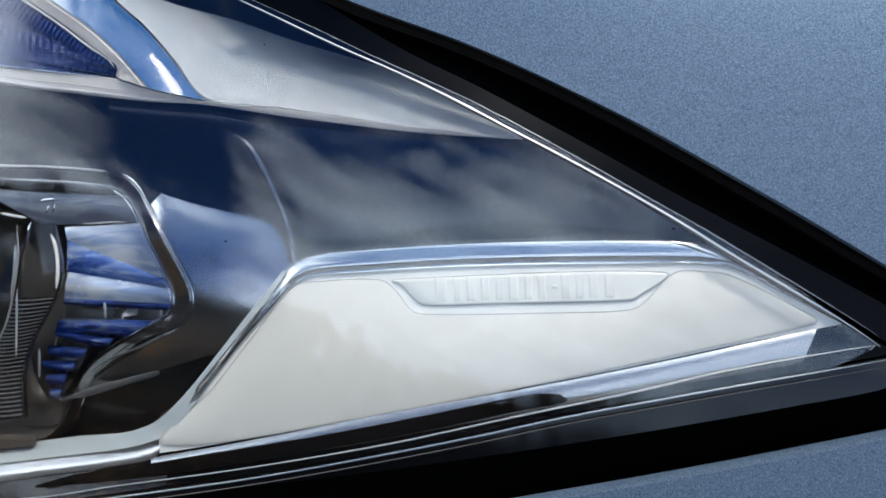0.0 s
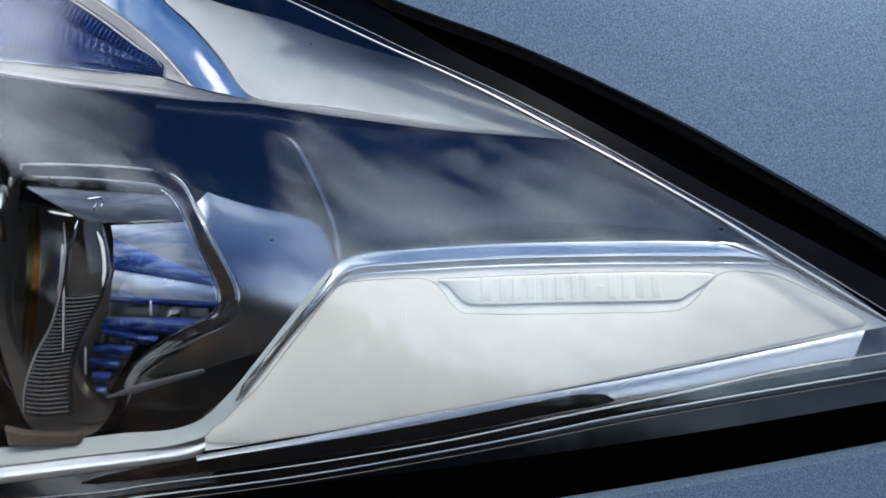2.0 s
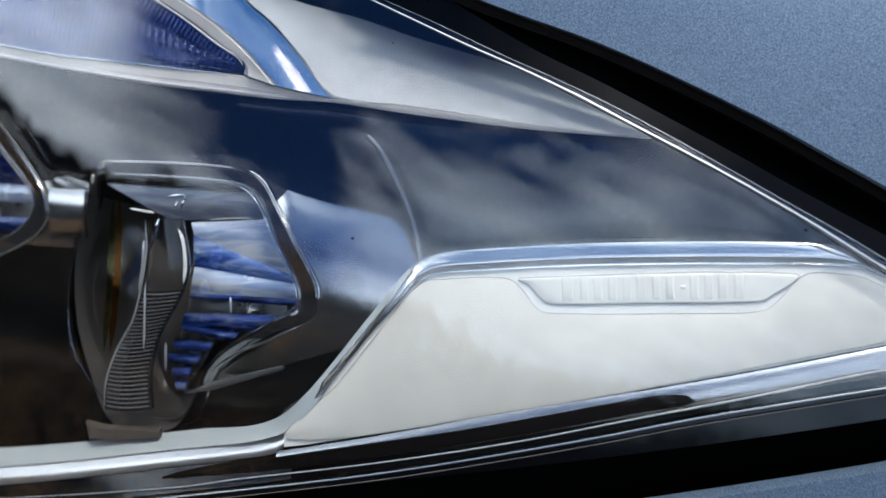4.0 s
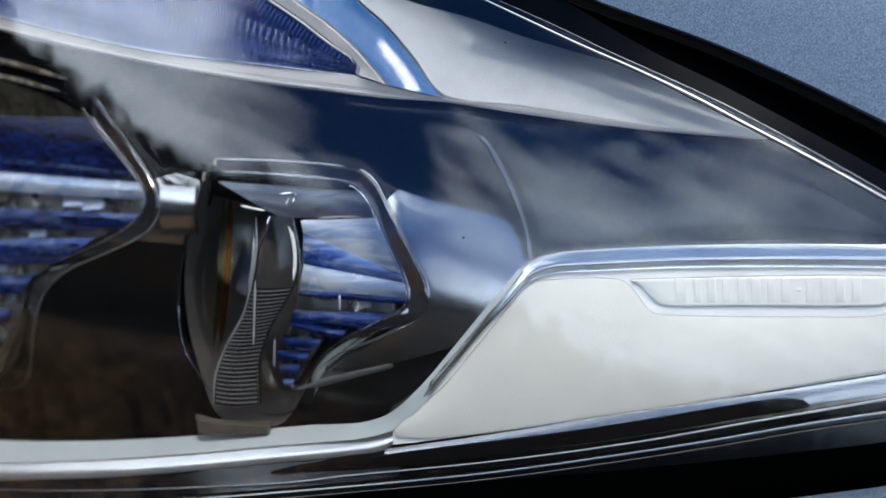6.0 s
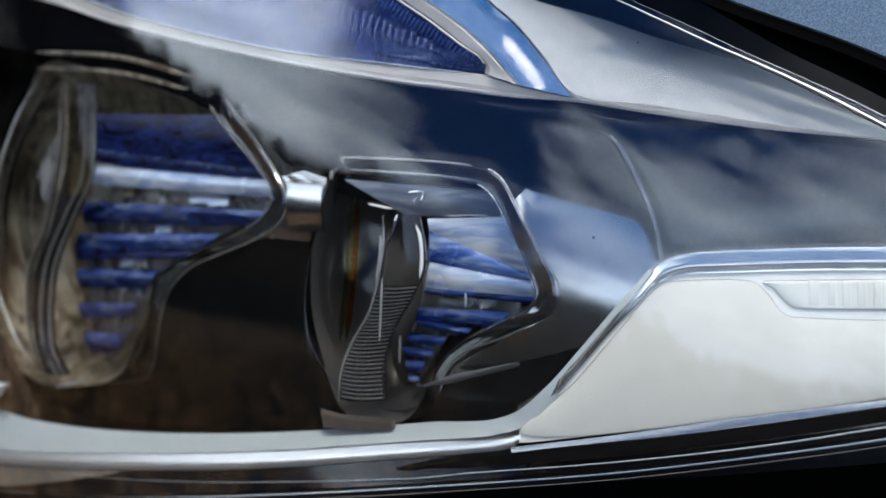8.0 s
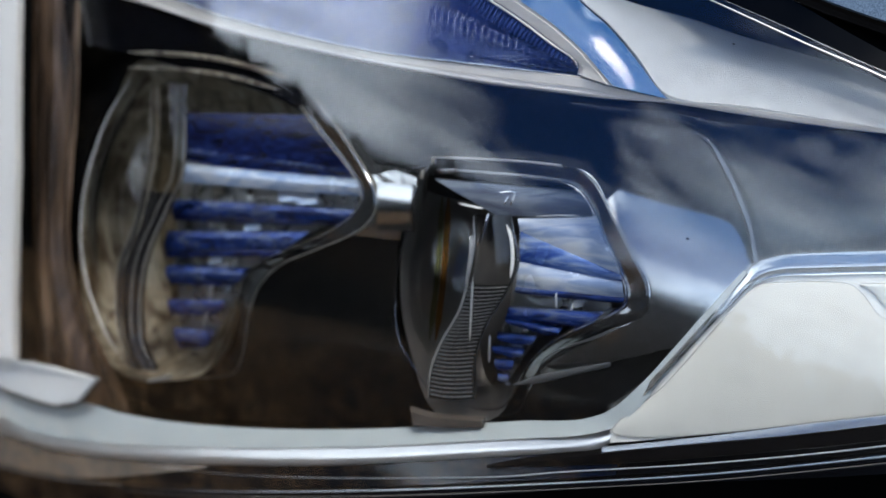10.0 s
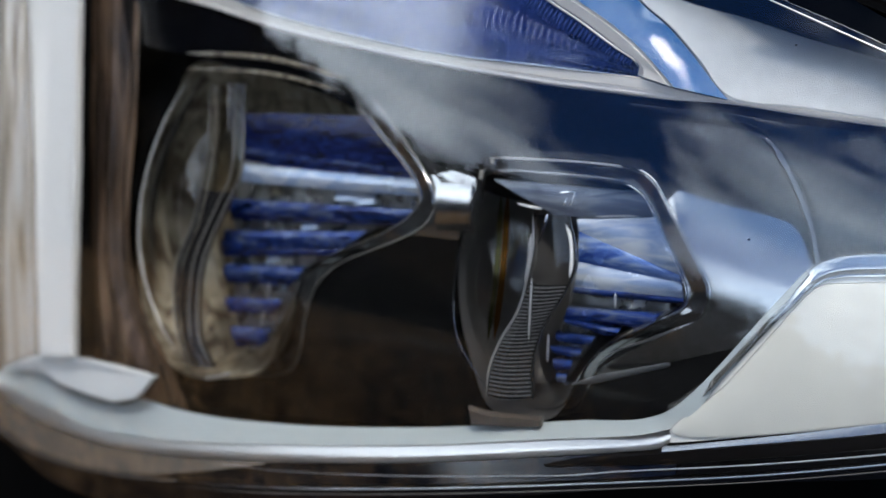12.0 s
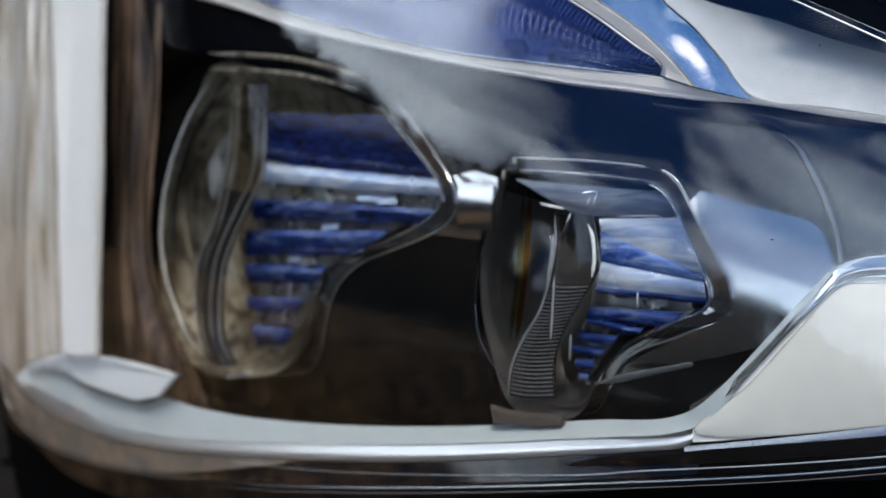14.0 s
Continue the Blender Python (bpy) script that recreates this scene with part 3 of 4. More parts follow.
FINS2 = [(-319.3, 778.8), (-245.2, 776.7), (-319.1, 761.7), (-219.6, 752.9), (-319.1, 761.7), (-219.6, 752.9), (-319, 758.9), (-218.8, 750.9), (-319, 754), (-218.2, 748.4), (-319.7, 745.1), (-216.7, 741.1), (-324.6, 737.2), (-219.5, 735.5), (-327.3, 729.3), (-225.3, 729.9)]
FINS2B = [(-330.4, 721.6), (-244.7, 725), (-332.4, 711.7), (-257.2, 716.2), (-330.5, 704.8), (-280.1, 706.4), (-330.6, 697.7), (-285.2, 699.6), (-330.8, 687.8), (-294, 690.3), (-330.2, 682.2), (-296.5, 684.6), (-327.2, 674.1), (-301.3, 675.4), (-325.5, 666.7), (-304.3, 668.5)]
PINS1 = [(-124.6, 708.3), (-124.6, 702.3), (-151.8, 690.7), (-152.2, 679.5)]
PINS2 = [(-299.8, 698), (-301.3, 689.7), (-302.8, 684.7), (-305.8, 677)]
CLIP = [(-146.2, 746.6), (-139.8, 746.7), (-141.6, 741.5), (-142.5, 744.9), (-143.9, 741.9)]
ARM = [(-150.6, 738.5), (-152.5, 732.6), (-155.3, 725.7)]
FOOT1 = [(-185.6, 659.9), (-176.9, 658.6), (-152.9, 659.2), (-153.4, 655), (-168.7, 653.2), (-184.3, 652.6)]
GLINT2 = [(-335, 650.8), (-325.2, 653.3), (-316.9, 656.1)]
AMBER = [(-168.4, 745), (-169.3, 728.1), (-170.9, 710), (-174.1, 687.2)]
SHELF1 = [(-176.7, 750.4), (-113.1, 746.1), (-149.3, 736.4), (-105, 737.3)]
GLINT_A = [(-143.9, 734.2), (-142, 729.5), (-141.3, 720.9), (-142.2, 713.9)]
GLINT_B = [(-158.2, 730), (-159.1, 720.1), (-160.8, 710)]
GLINT_C = [(-164.1, 741.8), (-158.8, 740.8), (-153.5, 740)]
GLINT_D = [(-157.2, 714), (-157.6, 706.9), (-158.1, 698), (-158.6, 689.1)]
GLINT_E = [(-133.1, 736.8), (-124, 737.3), (-115.8, 737.5)]
CREASE = [(-140.9, 673.5), (-118.7, 680), (-97.6, 685.9), (-84, 691), (-70, 697)]
TXT = [(-2.3, 710.7), (59.1, 711.2), (-2, 718.5), (28.9, 715)]


# ---------------------------------------------------------------- ground and distance
bm = bmesh.new()
bmesh.ops.create_grid(bm, x_segments=40, y_segments=40, size=400)
ground = part("ground", bm, M_ground, None)
tagged(ground, "dark brown gravel ground under and around the car", "ground", kind="structure")

bm = bmesh.new()
bm.faces.new([bm.verts.new((x, y, 0.02)) for x, y in ((-2.2, -0.5), (-4.0, -1.5), (-22, -9.5), (-70, -26), (-70, 60), (-2.6, 60), (-2.1, 4))])
bmesh.ops.triangulate(bm, faces=bm.faces)
verge = part("verge", bm, M_verge, None)
tagged(verge, "brown leaf-covered verge at the edge of the gravel", "ground", kind="structure")
rnd = random.Random(4)
bm = bmesh.new()
while len(bm.faces) < 24000:
    x, y = -2.2 - 14 * rnd.random() ** 1.5, rnd.uniform(-14, 6)
    if y - 0.42 * x < 0.3 + x * rnd.random() ** 2:
        continue
    u = Vector((rnd.gauss(0, 1), rnd.gauss(0, 1), rnd.gauss(0, 0.5))).normalized() * rnd.uniform(0.02, 0.045)
    v = u.cross(Vector((rnd.gauss(0, 0.4), rnd.gauss(0, 0.4), 1))).normalized() * rnd.uniform(0.012, 0.03)
    p = Vector((x, y, 0.03 + abs(u.z) + abs(v.z)))
    bm.faces.new([bm.verts.new(q) for q in (p + u, p + v, p - u, p - v)])
litter = part("fallen_leaves", bm, M_litter, None, "", False)
tagged(litter, "brown fallen leaves scattered over the verge", "leaves", kind="stuff")

# ---------------------------------------------------------------- car body
car = thing("car_body", "blue-grey metallic painted front wing and bumper of a car", "car", (0.1, 0.6, 0))
rows = []
edge = curve(FENDER_EDGE, 70)
far = curve([(-140, 1010), (0, 1000), (200, 985), (420, 960), (520, 900), (560, 820), (580, 760), (590, 700), (600, 650)], 70)
for k in range(29):
    u = (k / 28) ** 1.8
    roll = 0.0012 * max(0.0, 1 - u * 400) ** 2
    rows.append([at(p.lerp(q, u), roll - 0.0025 * min(1, u * 2.5) + 0.9 * u ** 3 * max(0.0, q.y - 0.7)) for p, q in zip(edge, far)])
fender = part("fender", sheet(rows, 0.0012), M_paint, car)
inward = []
for i, p in enumerate(edge):
    t = (edge[min(i + 1, 69)] - edge[max(i - 1, 0)]).normalized()
    inward.append(Vector((t.y, -t.x)) if t.y * -1 - t.x < 0 else Vector((-t.y, t.x)))
part("wing_flange", sheet([[at(p, 0.0038) for p in edge], [at(p + 0.0012 * w, 0.0052) for p, w in zip(edge, inward)], [at(p + 0.0032 * w, 0.0058) for p, w in zip(edge, inward)], [at(p + 0.0034 * w, 0.03) for p, w in zip(edge, inward)]]), M_edge, fender, "dark folded edge of the wing")
rows = []
edge = curve([(-530, 520)] + BUMPER_EDGE, 70)
low = curve([(-530, 180), (-250, 170), (100, 165), (400, 170), (560, 180)], 70)
for k in range(29):
    u = (k / 28) ** 1.8
    rows.append([Vector((p.x * (1 - u) + q.x * u, skin(p.x, p.y) + 0.004 * max(0, 1 - u * 700) ** 2 - 0.03 * math.sin(u * 2.6), p.y * (1 - u) + q.y * u)) for p, q in zip(edge, low)])
part("bumper", sheet(rows, 0.002), M_paint, car)
rows = []
for w, r in ((0.0, 0.2), (0.0, 0.29), (0.02, 0.325), (0.06, 0.335), (0.17, 0.335), (0.21, 0.325), (0.23, 0.29), (0.23, 0.2)):
    rows.append([Vector((0.75 + r * math.cos(a), 0.47 + w, 0.335 + r * math.sin(a))) for a in (2 * math.pi * i / 48 for i in range(48))])
part("tyre", sheet(rows, closed=True), M_rubber, car, "black rubber tyre")

# ---------------------------------------------------------------- headlight
lamp = thing("headlight", "clear-covered car headlight with chrome trim and two lens modules", "headlight", (-0.12, 0.47, 0.72))

TOP = [(-560, 865), (-400, 868), (-300, 866), (-180, 856), (-110, 836)] + EDGE_LINE_B[:-2] + EDGE_LINE[-1:]
cover = part("cover", sheet(between(TOP, [(-558, 690)] + LOW_LINE_B[:-1] + [(142, 694)], 170, 60, 0.0, 0.0), 0.0026), M_cover, lamp, "clear glossy polycarbonate cover")
cover.visible_shadow = False

# black housing closed behind everything
line_t = curve([(-560, 905), (-300, 895), (-100, 872), (60, 790), (190, 690)], 60)
line_b = curve([(-560, 560), (-300, 570), (-100, 600), (60, 640), (190, 676)], 60)
rows = [[at(p, 0.02) for p in line_t], [at(p, 0.14) for p in line_t]]
rows += [[at(p.lerp(q, k / 6), 0.14) for p, q in zip(line_t, line_b)] for k in range(1, 7)]
rows += [[at(p, 0.02) for p in line_b]]
part("housing", sheet(rows), M_rubber, lamp, "matt black housing")
part("gasket", sheet(between([(-80, 862), (-40, 838), (0, 818)] + FENDER_EDGE[3:], FLANGE_TOP, 60, 4, 0.035, 0.010)), M_rubber, lamp, "black rubber seal")
part("gasket", sheet(between(FLANGE_LOW, [(-540, 490)] + [(a, b - 16) for a, b in BUMPER_EDGE], 60, 4, 0.010, 0.035)), M_rubber, lamp, "black rubber seal")
back_t, back_b = [(60, 800), (200, 700), (330, 690)], [(60, 560), (200, 570), (330, 580)]
part("inner_panel", sheet(between(back_t, back_b, 20, 6, 0.045, 0.045)), M_matt, lamp, "black inner panel")
# metal beads draw the bevelled cover edge's highlights, tapered where these fade
part("edge_strip", tube(EDGE_LINE[::-1], -0.0002, 0.0009, 90, 8, 1.0, True, 0.75), M_satin, lamp, "bead drawing the cover edge highlight")
part("edge_strip", tube(EDGE_LINE_B[::-1], -0.0001, 0.00032, 90, 8, 1.0, True, 0.7), M_strip, lamp, "bead drawing the cover edge highlight")
part("edge_strip", tube(LOW_LINE_A[:2:-1], 0.0024, 0.00048, 90, 8, 1.0, True, 0.92), M_satin, lamp, "bead drawing the cover edge highlight")
part("edge_strip", tube(LOW_LINE_B[:4:-1], -0.0002, 0.00052, 90, 8, 1.0, True, 0.92), M_satin, lamp, "bead drawing the cover edge highlight")
part("edge_strip", tube(LOW_LINE_B[:6], -0.0001, 0.00035, 60), M_warmgrey, lamp, "duller bead for the edge highlight round the corner")
part("edge_strip", tube([(a, b - 2.2) for a, b in LOW_LINE_B[5:]], -0.0001, 0.00022, 90), M_warmgrey, lamp, "bead drawing the cover edge highlight")
part("flange", sheet(between(EDGE_LINE_B + [(146, 694), (168, 682)], FLANGE_TOP + [(176, 686)], 70, 3, 0.0022, 0.004)), M_flange, lamp, "black flange")
part("flange", sheet(between(GUIDE_LOW, LOW_LINE_B[:8] + [(-100, 646)], 90, 6, 0.0090, 0.0066)), M_black, lamp, "gloss black flange")
part("flange", sheet(between(PLATE_LOW[1:], [(-100, 646)] + LOW_LINE_B[8:], 70, 6, 0.0066, 0.0064)), M_flange, lamp, "gloss black flange")
# warm grey here stands for the brown ground mirrored in the cover
part("corner_trim", sheet(between(GUIDE_LOW[:7], LOW_LINE_B[:5] + [(-352, 606), (-288, 622.4)], 80, 6, 0.0086, 0.0061)), M_warmgrey, lamp, "corner trim toned with the cover's brown reflection")
part("flange", sheet(between(LOW_LINE_B, FLANGE_LOW, 90, 4, 0.0026, 0.0024)), M_black, lamp, "black flange")

# upper panel and side panel
part("upper_panel", sheet(between(RIDGE_LOW[:11], PANEL_LOW, 80, 14, 0.030, 0.034)), M_black, lamp, "gloss black upper panel")
part("side_panel", sheet(between([(-118, 783)] + RIDGE_LOW[7:] + EDGE_LINE[7:], [(-118, 777), (-98, 773.2), (-80, 770.8), (-72, 768), (-66, 761.8), (-60, 751), (-53.6, 735), (-50.5, 721)] + FRAME_OUT[9:], 130, 16, 0.014, 0.012, 0.002)), M_black, lamp, "gloss black side panel")
part("seam_strip", sheet(between(SEAM_A, SEAM_B, 40, 3, 0.010, 0.010, 0.0006), 0.006), M_dchrome, lamp, "dark chrome seam strip")

# badge plate
plate = part("badge_plate", sheet(between(FRAME_IN, PLATE_LOW, 90, 14, 0.007, 0.007), 0.003), M_lip, lamp, "satin silver badge plate")
# the frame runs out of the light guide, climbs steeply and then lies flatter along the top
f_share = (0, 0.05, 0.10, 0.20, 0.50, 0.66, 0.72, 0.80, 0.90, 1.0)
f_tail = (0.019, 0.0175, 0.0165, 0.0150, 0.0120, 0.0106, 0.0100, 0.0095, 0.0090, 0.0090)
f_rise = (0.012, 0.0084, 0.0074, 0.0070, 0.0056, 0.0050, 0.0050, 0.0058, 0.0064, 0.0060)
f_top = (0.012, 0.0080, 0.0071, 0.0067, 0.0060, 0.0057, 0.0058, 0.0061, 0.0067, 0.0060)
f_out, f_in = curve(FRAME_OUT, 140), curve(FRAME_IN, 140)
rows = []
for k, u in enumerate(f_share):
    rows.append([at(p.lerp(q, u), float(np.interp(i / 139, (0, 0.02, 0.08, 0.22, 0.30, 1), (f_tail[k], f_tail[k], f_rise[k], f_rise[k], f_top[k], f_top[k])))) for i, (p, q) in enumerate(zip(f_out, f_in))])
part("plate_frame", sheet(rows), M_frame, plate, "chrome bevelled frame")
part("inset", pad(INSET, 0.007, 0.0007, 160, 0.0007), M_plate, plate)
part("groove", ring(INSET, 0.0066, 0.00016, 260), M_groove, plate, "fine dark groove")
part("groove", ring(BADGE, 0.0066, 0.00018, 160), M_groove, plate, "fine groove")
badge = part("badge", pad(BADGE, 0.007, 0.0010, 120, 0.0007, False, 8), M_badge, plate, "raised trapezoid badge with plain bars")
(tx0, tz0), (tx1, tz1), (tx2, tz2) = TXT[:3]
widths = [6.0, 4.2, 4.6, 4.8, 4.2, 5.0, 4.2, 4.4, 3.0, 4.6, 4.2, 5.0, 4.8]
gap = (tx1 - tx0 - sum(widths)) / (len(widths) - 1)
x = tx0
for full in widths:
    w = full * 0.62
    u = (x - tx0) / (tx1 - tx0)
    z = tz0 + (tz1 - tz0) * u
    h = tz2 - tz0
    lo, hi = (z + 0.42 * h, z + 0.58 * h) if full < 3.5 else (z, z + h)
    part("bar", pad([(x, lo), (x + w / 2, lo), (x + w, lo), (x + w, (lo + hi) / 2), (x + w, hi), (x + w / 2, hi), (x, hi), (x, (lo + hi) / 2)], 0.0061, 0.00034, 40, 0.0004), M_badge, badge)
    x += full + gap
part("chrome_strip", sheet(profile(STRIP_TOP, STRIP_LOW, 60, ((0, 0.0066), (0.12, 0.0060), (0.3, 0.0055), (0.55, 0.0052), (0.85, 0.0051), (1.0, 0.0054)))), M_strip, lamp, "chrome strip under the badge plate")
part("mask", pad(MASK, 0.0125, 0.0078, 90), M_matt, lamp, "matt black mask with a rounded end")

part("tail_panel", sheet(between([(120, 698.4), (132, 700.2), (142.5, 694.3)], [(116, 688.4), (128, 690.4), (142.5, 692.9)], 30, 5, 0.0074, 0.0060)), M_black, lamp, "gloss black tail of the lamp")

# brow, fin and indicator
# the brow rolls back under the upper edge, more deeply where it is wide
b_top, b_low = curve(BROW_TOP, 90), curve(BROW_LOW, 90)
rows = []
for u, d in ((0, 0.046), (0.08, 0.037), (0.17, 0.0285), (0.27, 0.0215), (0.37, 0.0174), (0.50, 0.0145), (0.68, 0.0117), (0.82, 0.0098), (0.95, 0.0085), (1.0, 0.0105)):
    rows.append([at(p.lerp(q, u), 0.0085 + (d - 0.0085) * max(0.1, min(1.0, (p - q).length / 0.030))) for p, q in zip(b_top, b_low)])
part("brow", sheet(rows), M_brow, lamp, "satin aluminium brow")
part("ridge", sheet(profile(RIDGE_TOP, RIDGE_LOW, 100, ((0, 0.010), (0.08, 0.008), (0.55, 0.0085), (0.62, 0.0098), (0.75, 0.0098), (0.8, 0.0086), (0.94, 0.009), (1.0, 0.012)))), M_ridge, lamp, "silver ridge")
part("fin", sheet(profile(FIN_R, FIN_L, 60, ((0, 0.012), (0.05, 0.0078), (0.5, 0.0058), (0.95, 0.0045), (1.0, 0.006)))), M_chrome, lamp, "polished chrome fin")
part("arch", sheet(profile(FIN_L, ARCH_IN, 70, ((0, 0.006), (0.1, 0.0042), (0.25, 0.0048), (0.8, 0.0065), (1.0, 0.012)))), M_ridge, lamp, "silver arch round the indicator")
low_line = curve(RIDGE_TOP[:7], 400)
up_line = curve([(-420, 900), (-300, 885), (-200, 862)] + ARCH_IN[:6], 400)
rows = []
for k in range(37):
    u = k / 36
    rows.append([at(p.lerp(q, u), 0.0135 + 0.004 * math.sin(math.pi * u) + (0.00013 if i % 4 > 1 else 0.0) + (0.0008 if k % 9 == 4 and i % 4 > 1 else 0.0)) for i, (p, q) in enumerate(zip(low_line, up_line))])
ind = part("indicator", sheet(rows, 0.0015), M_pocket, lamp, "blue fluted indicator lens")
ind.visible_shadow = False
back_rows = [[at(p.lerp(q, k / 6), 0.022 + (0.00022 if i % 3 == 2 else 0.0)) for i, (p, q) in enumerate(zip(low_line, up_line))] for k in range(7)]
part("reflector", sheet(back_rows), M_pool, ind, "dark blue reflector")
arc = curve(ARCH_IN, 46)
for i in range(10, 42):
    p, t = arc[i], (arc[i + 1] - arc[i - 1]).normalized()
    w = Vector((t.y, -t.x)) if t.y - t.x < 0 else Vector((-t.y, t.x))
    w = w if w.y < 0 else -w
    a, b = p + 0.0008 * w, p + (0.0075 - 0.0045 * max(0, i - 24) / 18) * w
    part("flute", tube([(1000 * a.x, 1000 * a.y), (500 * (a.x + b.x), 500 * (a.y + b.y)), (1000 * b.x, 1000 * b.y)], 0.0125, 0.0007, 6, 6), M_flute, ind)

part("bright_lip", tube(RIDGE_TOP[1:7], 0.0078, 0.00055, 90), M_chrome, lamp, "bright lip under the indicator")
part("bright_lip", tube([(x, z + 1.0) for x, z in RIDGE_LOW[1:8]], 0.0086, 0.0005, 90, 8, 1.0, True, 0.5), M_satin, lamp, "bright lower lip of the ridge")
part("bright_lip", tube(ARCH_IN[:6], 0.0068, 0.00045, 60), M_satin, lamp, "bright lip round the indicator")
part("mould_line", tube([(-227, 792), (-216, 776), (-203, 757)], 0.0285, 0.00025, 20), M_dchrome, lamp, "fine moulding line")

# bezel with its two windows


def over_axis(p):
    """How high a point of space lies over the bezel's long axis."""
    return p.z - (0.7095 + 0.245 * (-0.078 - max(p.x, -0.23)))


def barrel(p):
    """Depth of the bezel: a rounded bar along the lamp, deeper towards the nose."""
    h = over_axis(Vector((p.x, 0, p.y)))
    return 0.010 + 0.17 * max(0.0, -p.x - 0.1) - 0.13 * max(0.0, -p.x - 0.2) + (4.2 if h > 0 else 3.6) * h * h


def bezel(win, rim, cell, mid, wire, edge_mat, skin_mat, rim_mat, bridge=None, start=0.35):
    n, mid = 140, Vector(mid)
    w, r, c = (curve(k, 240, True) for k in (win, rim, cell))
    angles = [2 * math.pi * i / n for i in range(n)]
    lc, lr, lw = [[ray_out(k, mid, a) for a in angles] for k in (c, r, w)]
    rows = [[at(p, barrel(p) + 0.02) for p in lc]]
    sunk = [0.007 * min(1.0, max(0.0, -math.cos(a) - start) * 4) for a in angles]
    for k in range(29):
        rows.append([at(p.lerp(q, k / 28), barrel(p.lerp(q, k / 28)) + s * k / 28) for p, q, s in zip(lc, lr, sunk)])
    # one bezel, split in two tones: bright where it mirrors sky, near black elsewhere
    if bridge:
        first, last_one = int(n * bridge[0] / 360), int(n * bridge[1] / 360)
        span = [[r[i % n] for i in range(first, last_one + 1)] for r in rows]
        rest = [[r[i % n] for i in range(last_one, n + first + 1)] for r in rows]
        body = part("bezel", sheet(rest), M_dark, lamp, "bezel in a darkened tone where it mirrors no sky")
        crease_at, up = Vector((-0.1409, 0.4, 0.6735)), Vector((-0.308, 0, 1))
        part("bridge", cut(sheet(span), crease_at, up), skin_mat, body, "bezel in a bright tone where it mirrors sky")
        if bridge[0] < -10:
            part("bezel_foot", cut(sheet(span), crease_at, -up), M_dark, body)
    else:
        body = part("bezel", sheet(rows, closed=True), skin_mat, lamp, "dark chrome bezel")
    sink = [0.014 * min(1.0, max(0.0, -math.cos(a) - start) * 4) for a in angles]
    # the rim leans towards the sky above and towards the ground below
    lean = [max(-1.0, min(1.0, (math.sin(a) + 0.10) / 0.08)) for a in angles]
    rows = [[at(p, barrel(p) + s * 0.5) for p, s in zip(lr, sink)]]
    for u, lift in ((0.05, -0.0014), (0.15, -0.0020), (0.5, -0.0008), (0.82, 0.0006), (0.92, 0.0004), (1.0, 0.003)):
        rows.append([at(p.lerp(q, u), barrel(p) + lift * f + s) for p, q, s, f in zip(lr, lw, sink, lean)])
    rows.append([at(q, barrel(q) + 0.03) for q in lw])
    part("rim", sheet(rows, closed=True), rim_mat, body, "smoky gloss window rim")
    # thin beads draw the bright lines that the rim's edges mirror
    for line, d, rad in ((lr, -0.0012, wire), (lw, 0.0002, wire * 0.9)):
        pts = [at(p, barrel(p) + d + s) for p, s in zip(line, sink)]
        rows = []
        for i, p in enumerate(pts):
            t = (pts[(i + 1) % n] - pts[i - 1]).normalized()
            s = t.cross(Vector((0, 1, 0))).normalized()
            o = s.cross(t)
            rows.append([p + rad * (math.cos(a) * s + math.sin(a) * o) for a in (math.pi * j / 3 for j in range(6))])
        rows.append(rows[0])
        part("rim_edge", sheet(rows, closed=True), edge_mat, body, "bead drawing the rim edge highlight")
    return body


bez1 = bezel(WIN1, RIM1, CELL1, (-0.145, 0.705), 0.00019, M_chrome, M_barrel, M_smoke, (-78, 45), 0.53)
bez2 = bezel(WIN2, RIM2, CELL2, (-0.30, 0.73), 0.00028, M_holder_edge, M_barrel, M_smoke, (-3, 14))
part("rim_end", tube([(-175.5, 759.8), (-175.7, 757.1)], 0.0185, 0.0007, 10), M_holder_edge, bez1, "pale end of the rim")
part("rim_end", tube([(-180.2, 754.8), (-180.6, 750.5)], 0.0185, 0.0008, 10), M_holder_edge, bez1, "pale end of the rim")
part("rim_edge", tube([(-175.6, 759.7), (-145, 758.6), (-124, 756.8), (-116, 755)], 0.0182, 0.0004, 40), M_satin, bez1, "bead drawing the upper rim highlight")
# the brown stands for what the upper rim mirrors
part("rim_bar", tube(RIM2[:3], 0.027, 0.0011, 30), M_bowl, bez2, "upper rim edge with mirrored brown in its colour")
part("rim_bar", tube(WIN2[:3], 0.029, 0.0011, 30), M_bowl, bez2, "upper rim edge with mirrored brown in its colour")
rows = []
for k in range(17):
    v = k / 8 - 1
    rows.append([at(Vector((x, 0.7388 - (0.0100 - 0.0008 * i / 8) * v)), 0.010 + 0.17 * (-x - 0.1) - 0.0026 + 0.0022 * v * v) for i, x in enumerate(-0.2034 + 0.0172 * j / 8 for j in range(9))])
part("bridge_bar", sheet(rows, 0.003), M_barrel, lamp, "bright bar between the two modules")
# grey rods draw the streaks the lower bezel mirrors along its crease
part("crease", tube(CREASE, 0.0142, 0.0017, 40, 8, 0.35, True, 0.8), M_crease, lamp, "grey streak for the highlight on a crease")
part("crease", tube([(-93, 701), (-108.3, 694.2), (-124, 687.6), (-132, 681)], 0.0118, 0.0008, 40, 8, 0.4, True, 0.8), M_crease, lamp, "grey streak for the highlight on a crease")

# light guide
# the guide sweeps up along the slanting side of the badge plate and thins out there
g_top = curve(GUIDE_TOP + [(-94, 676.2), (-86, 684.8), (-66, 708.6), (-54.6, 721.6)], 190)
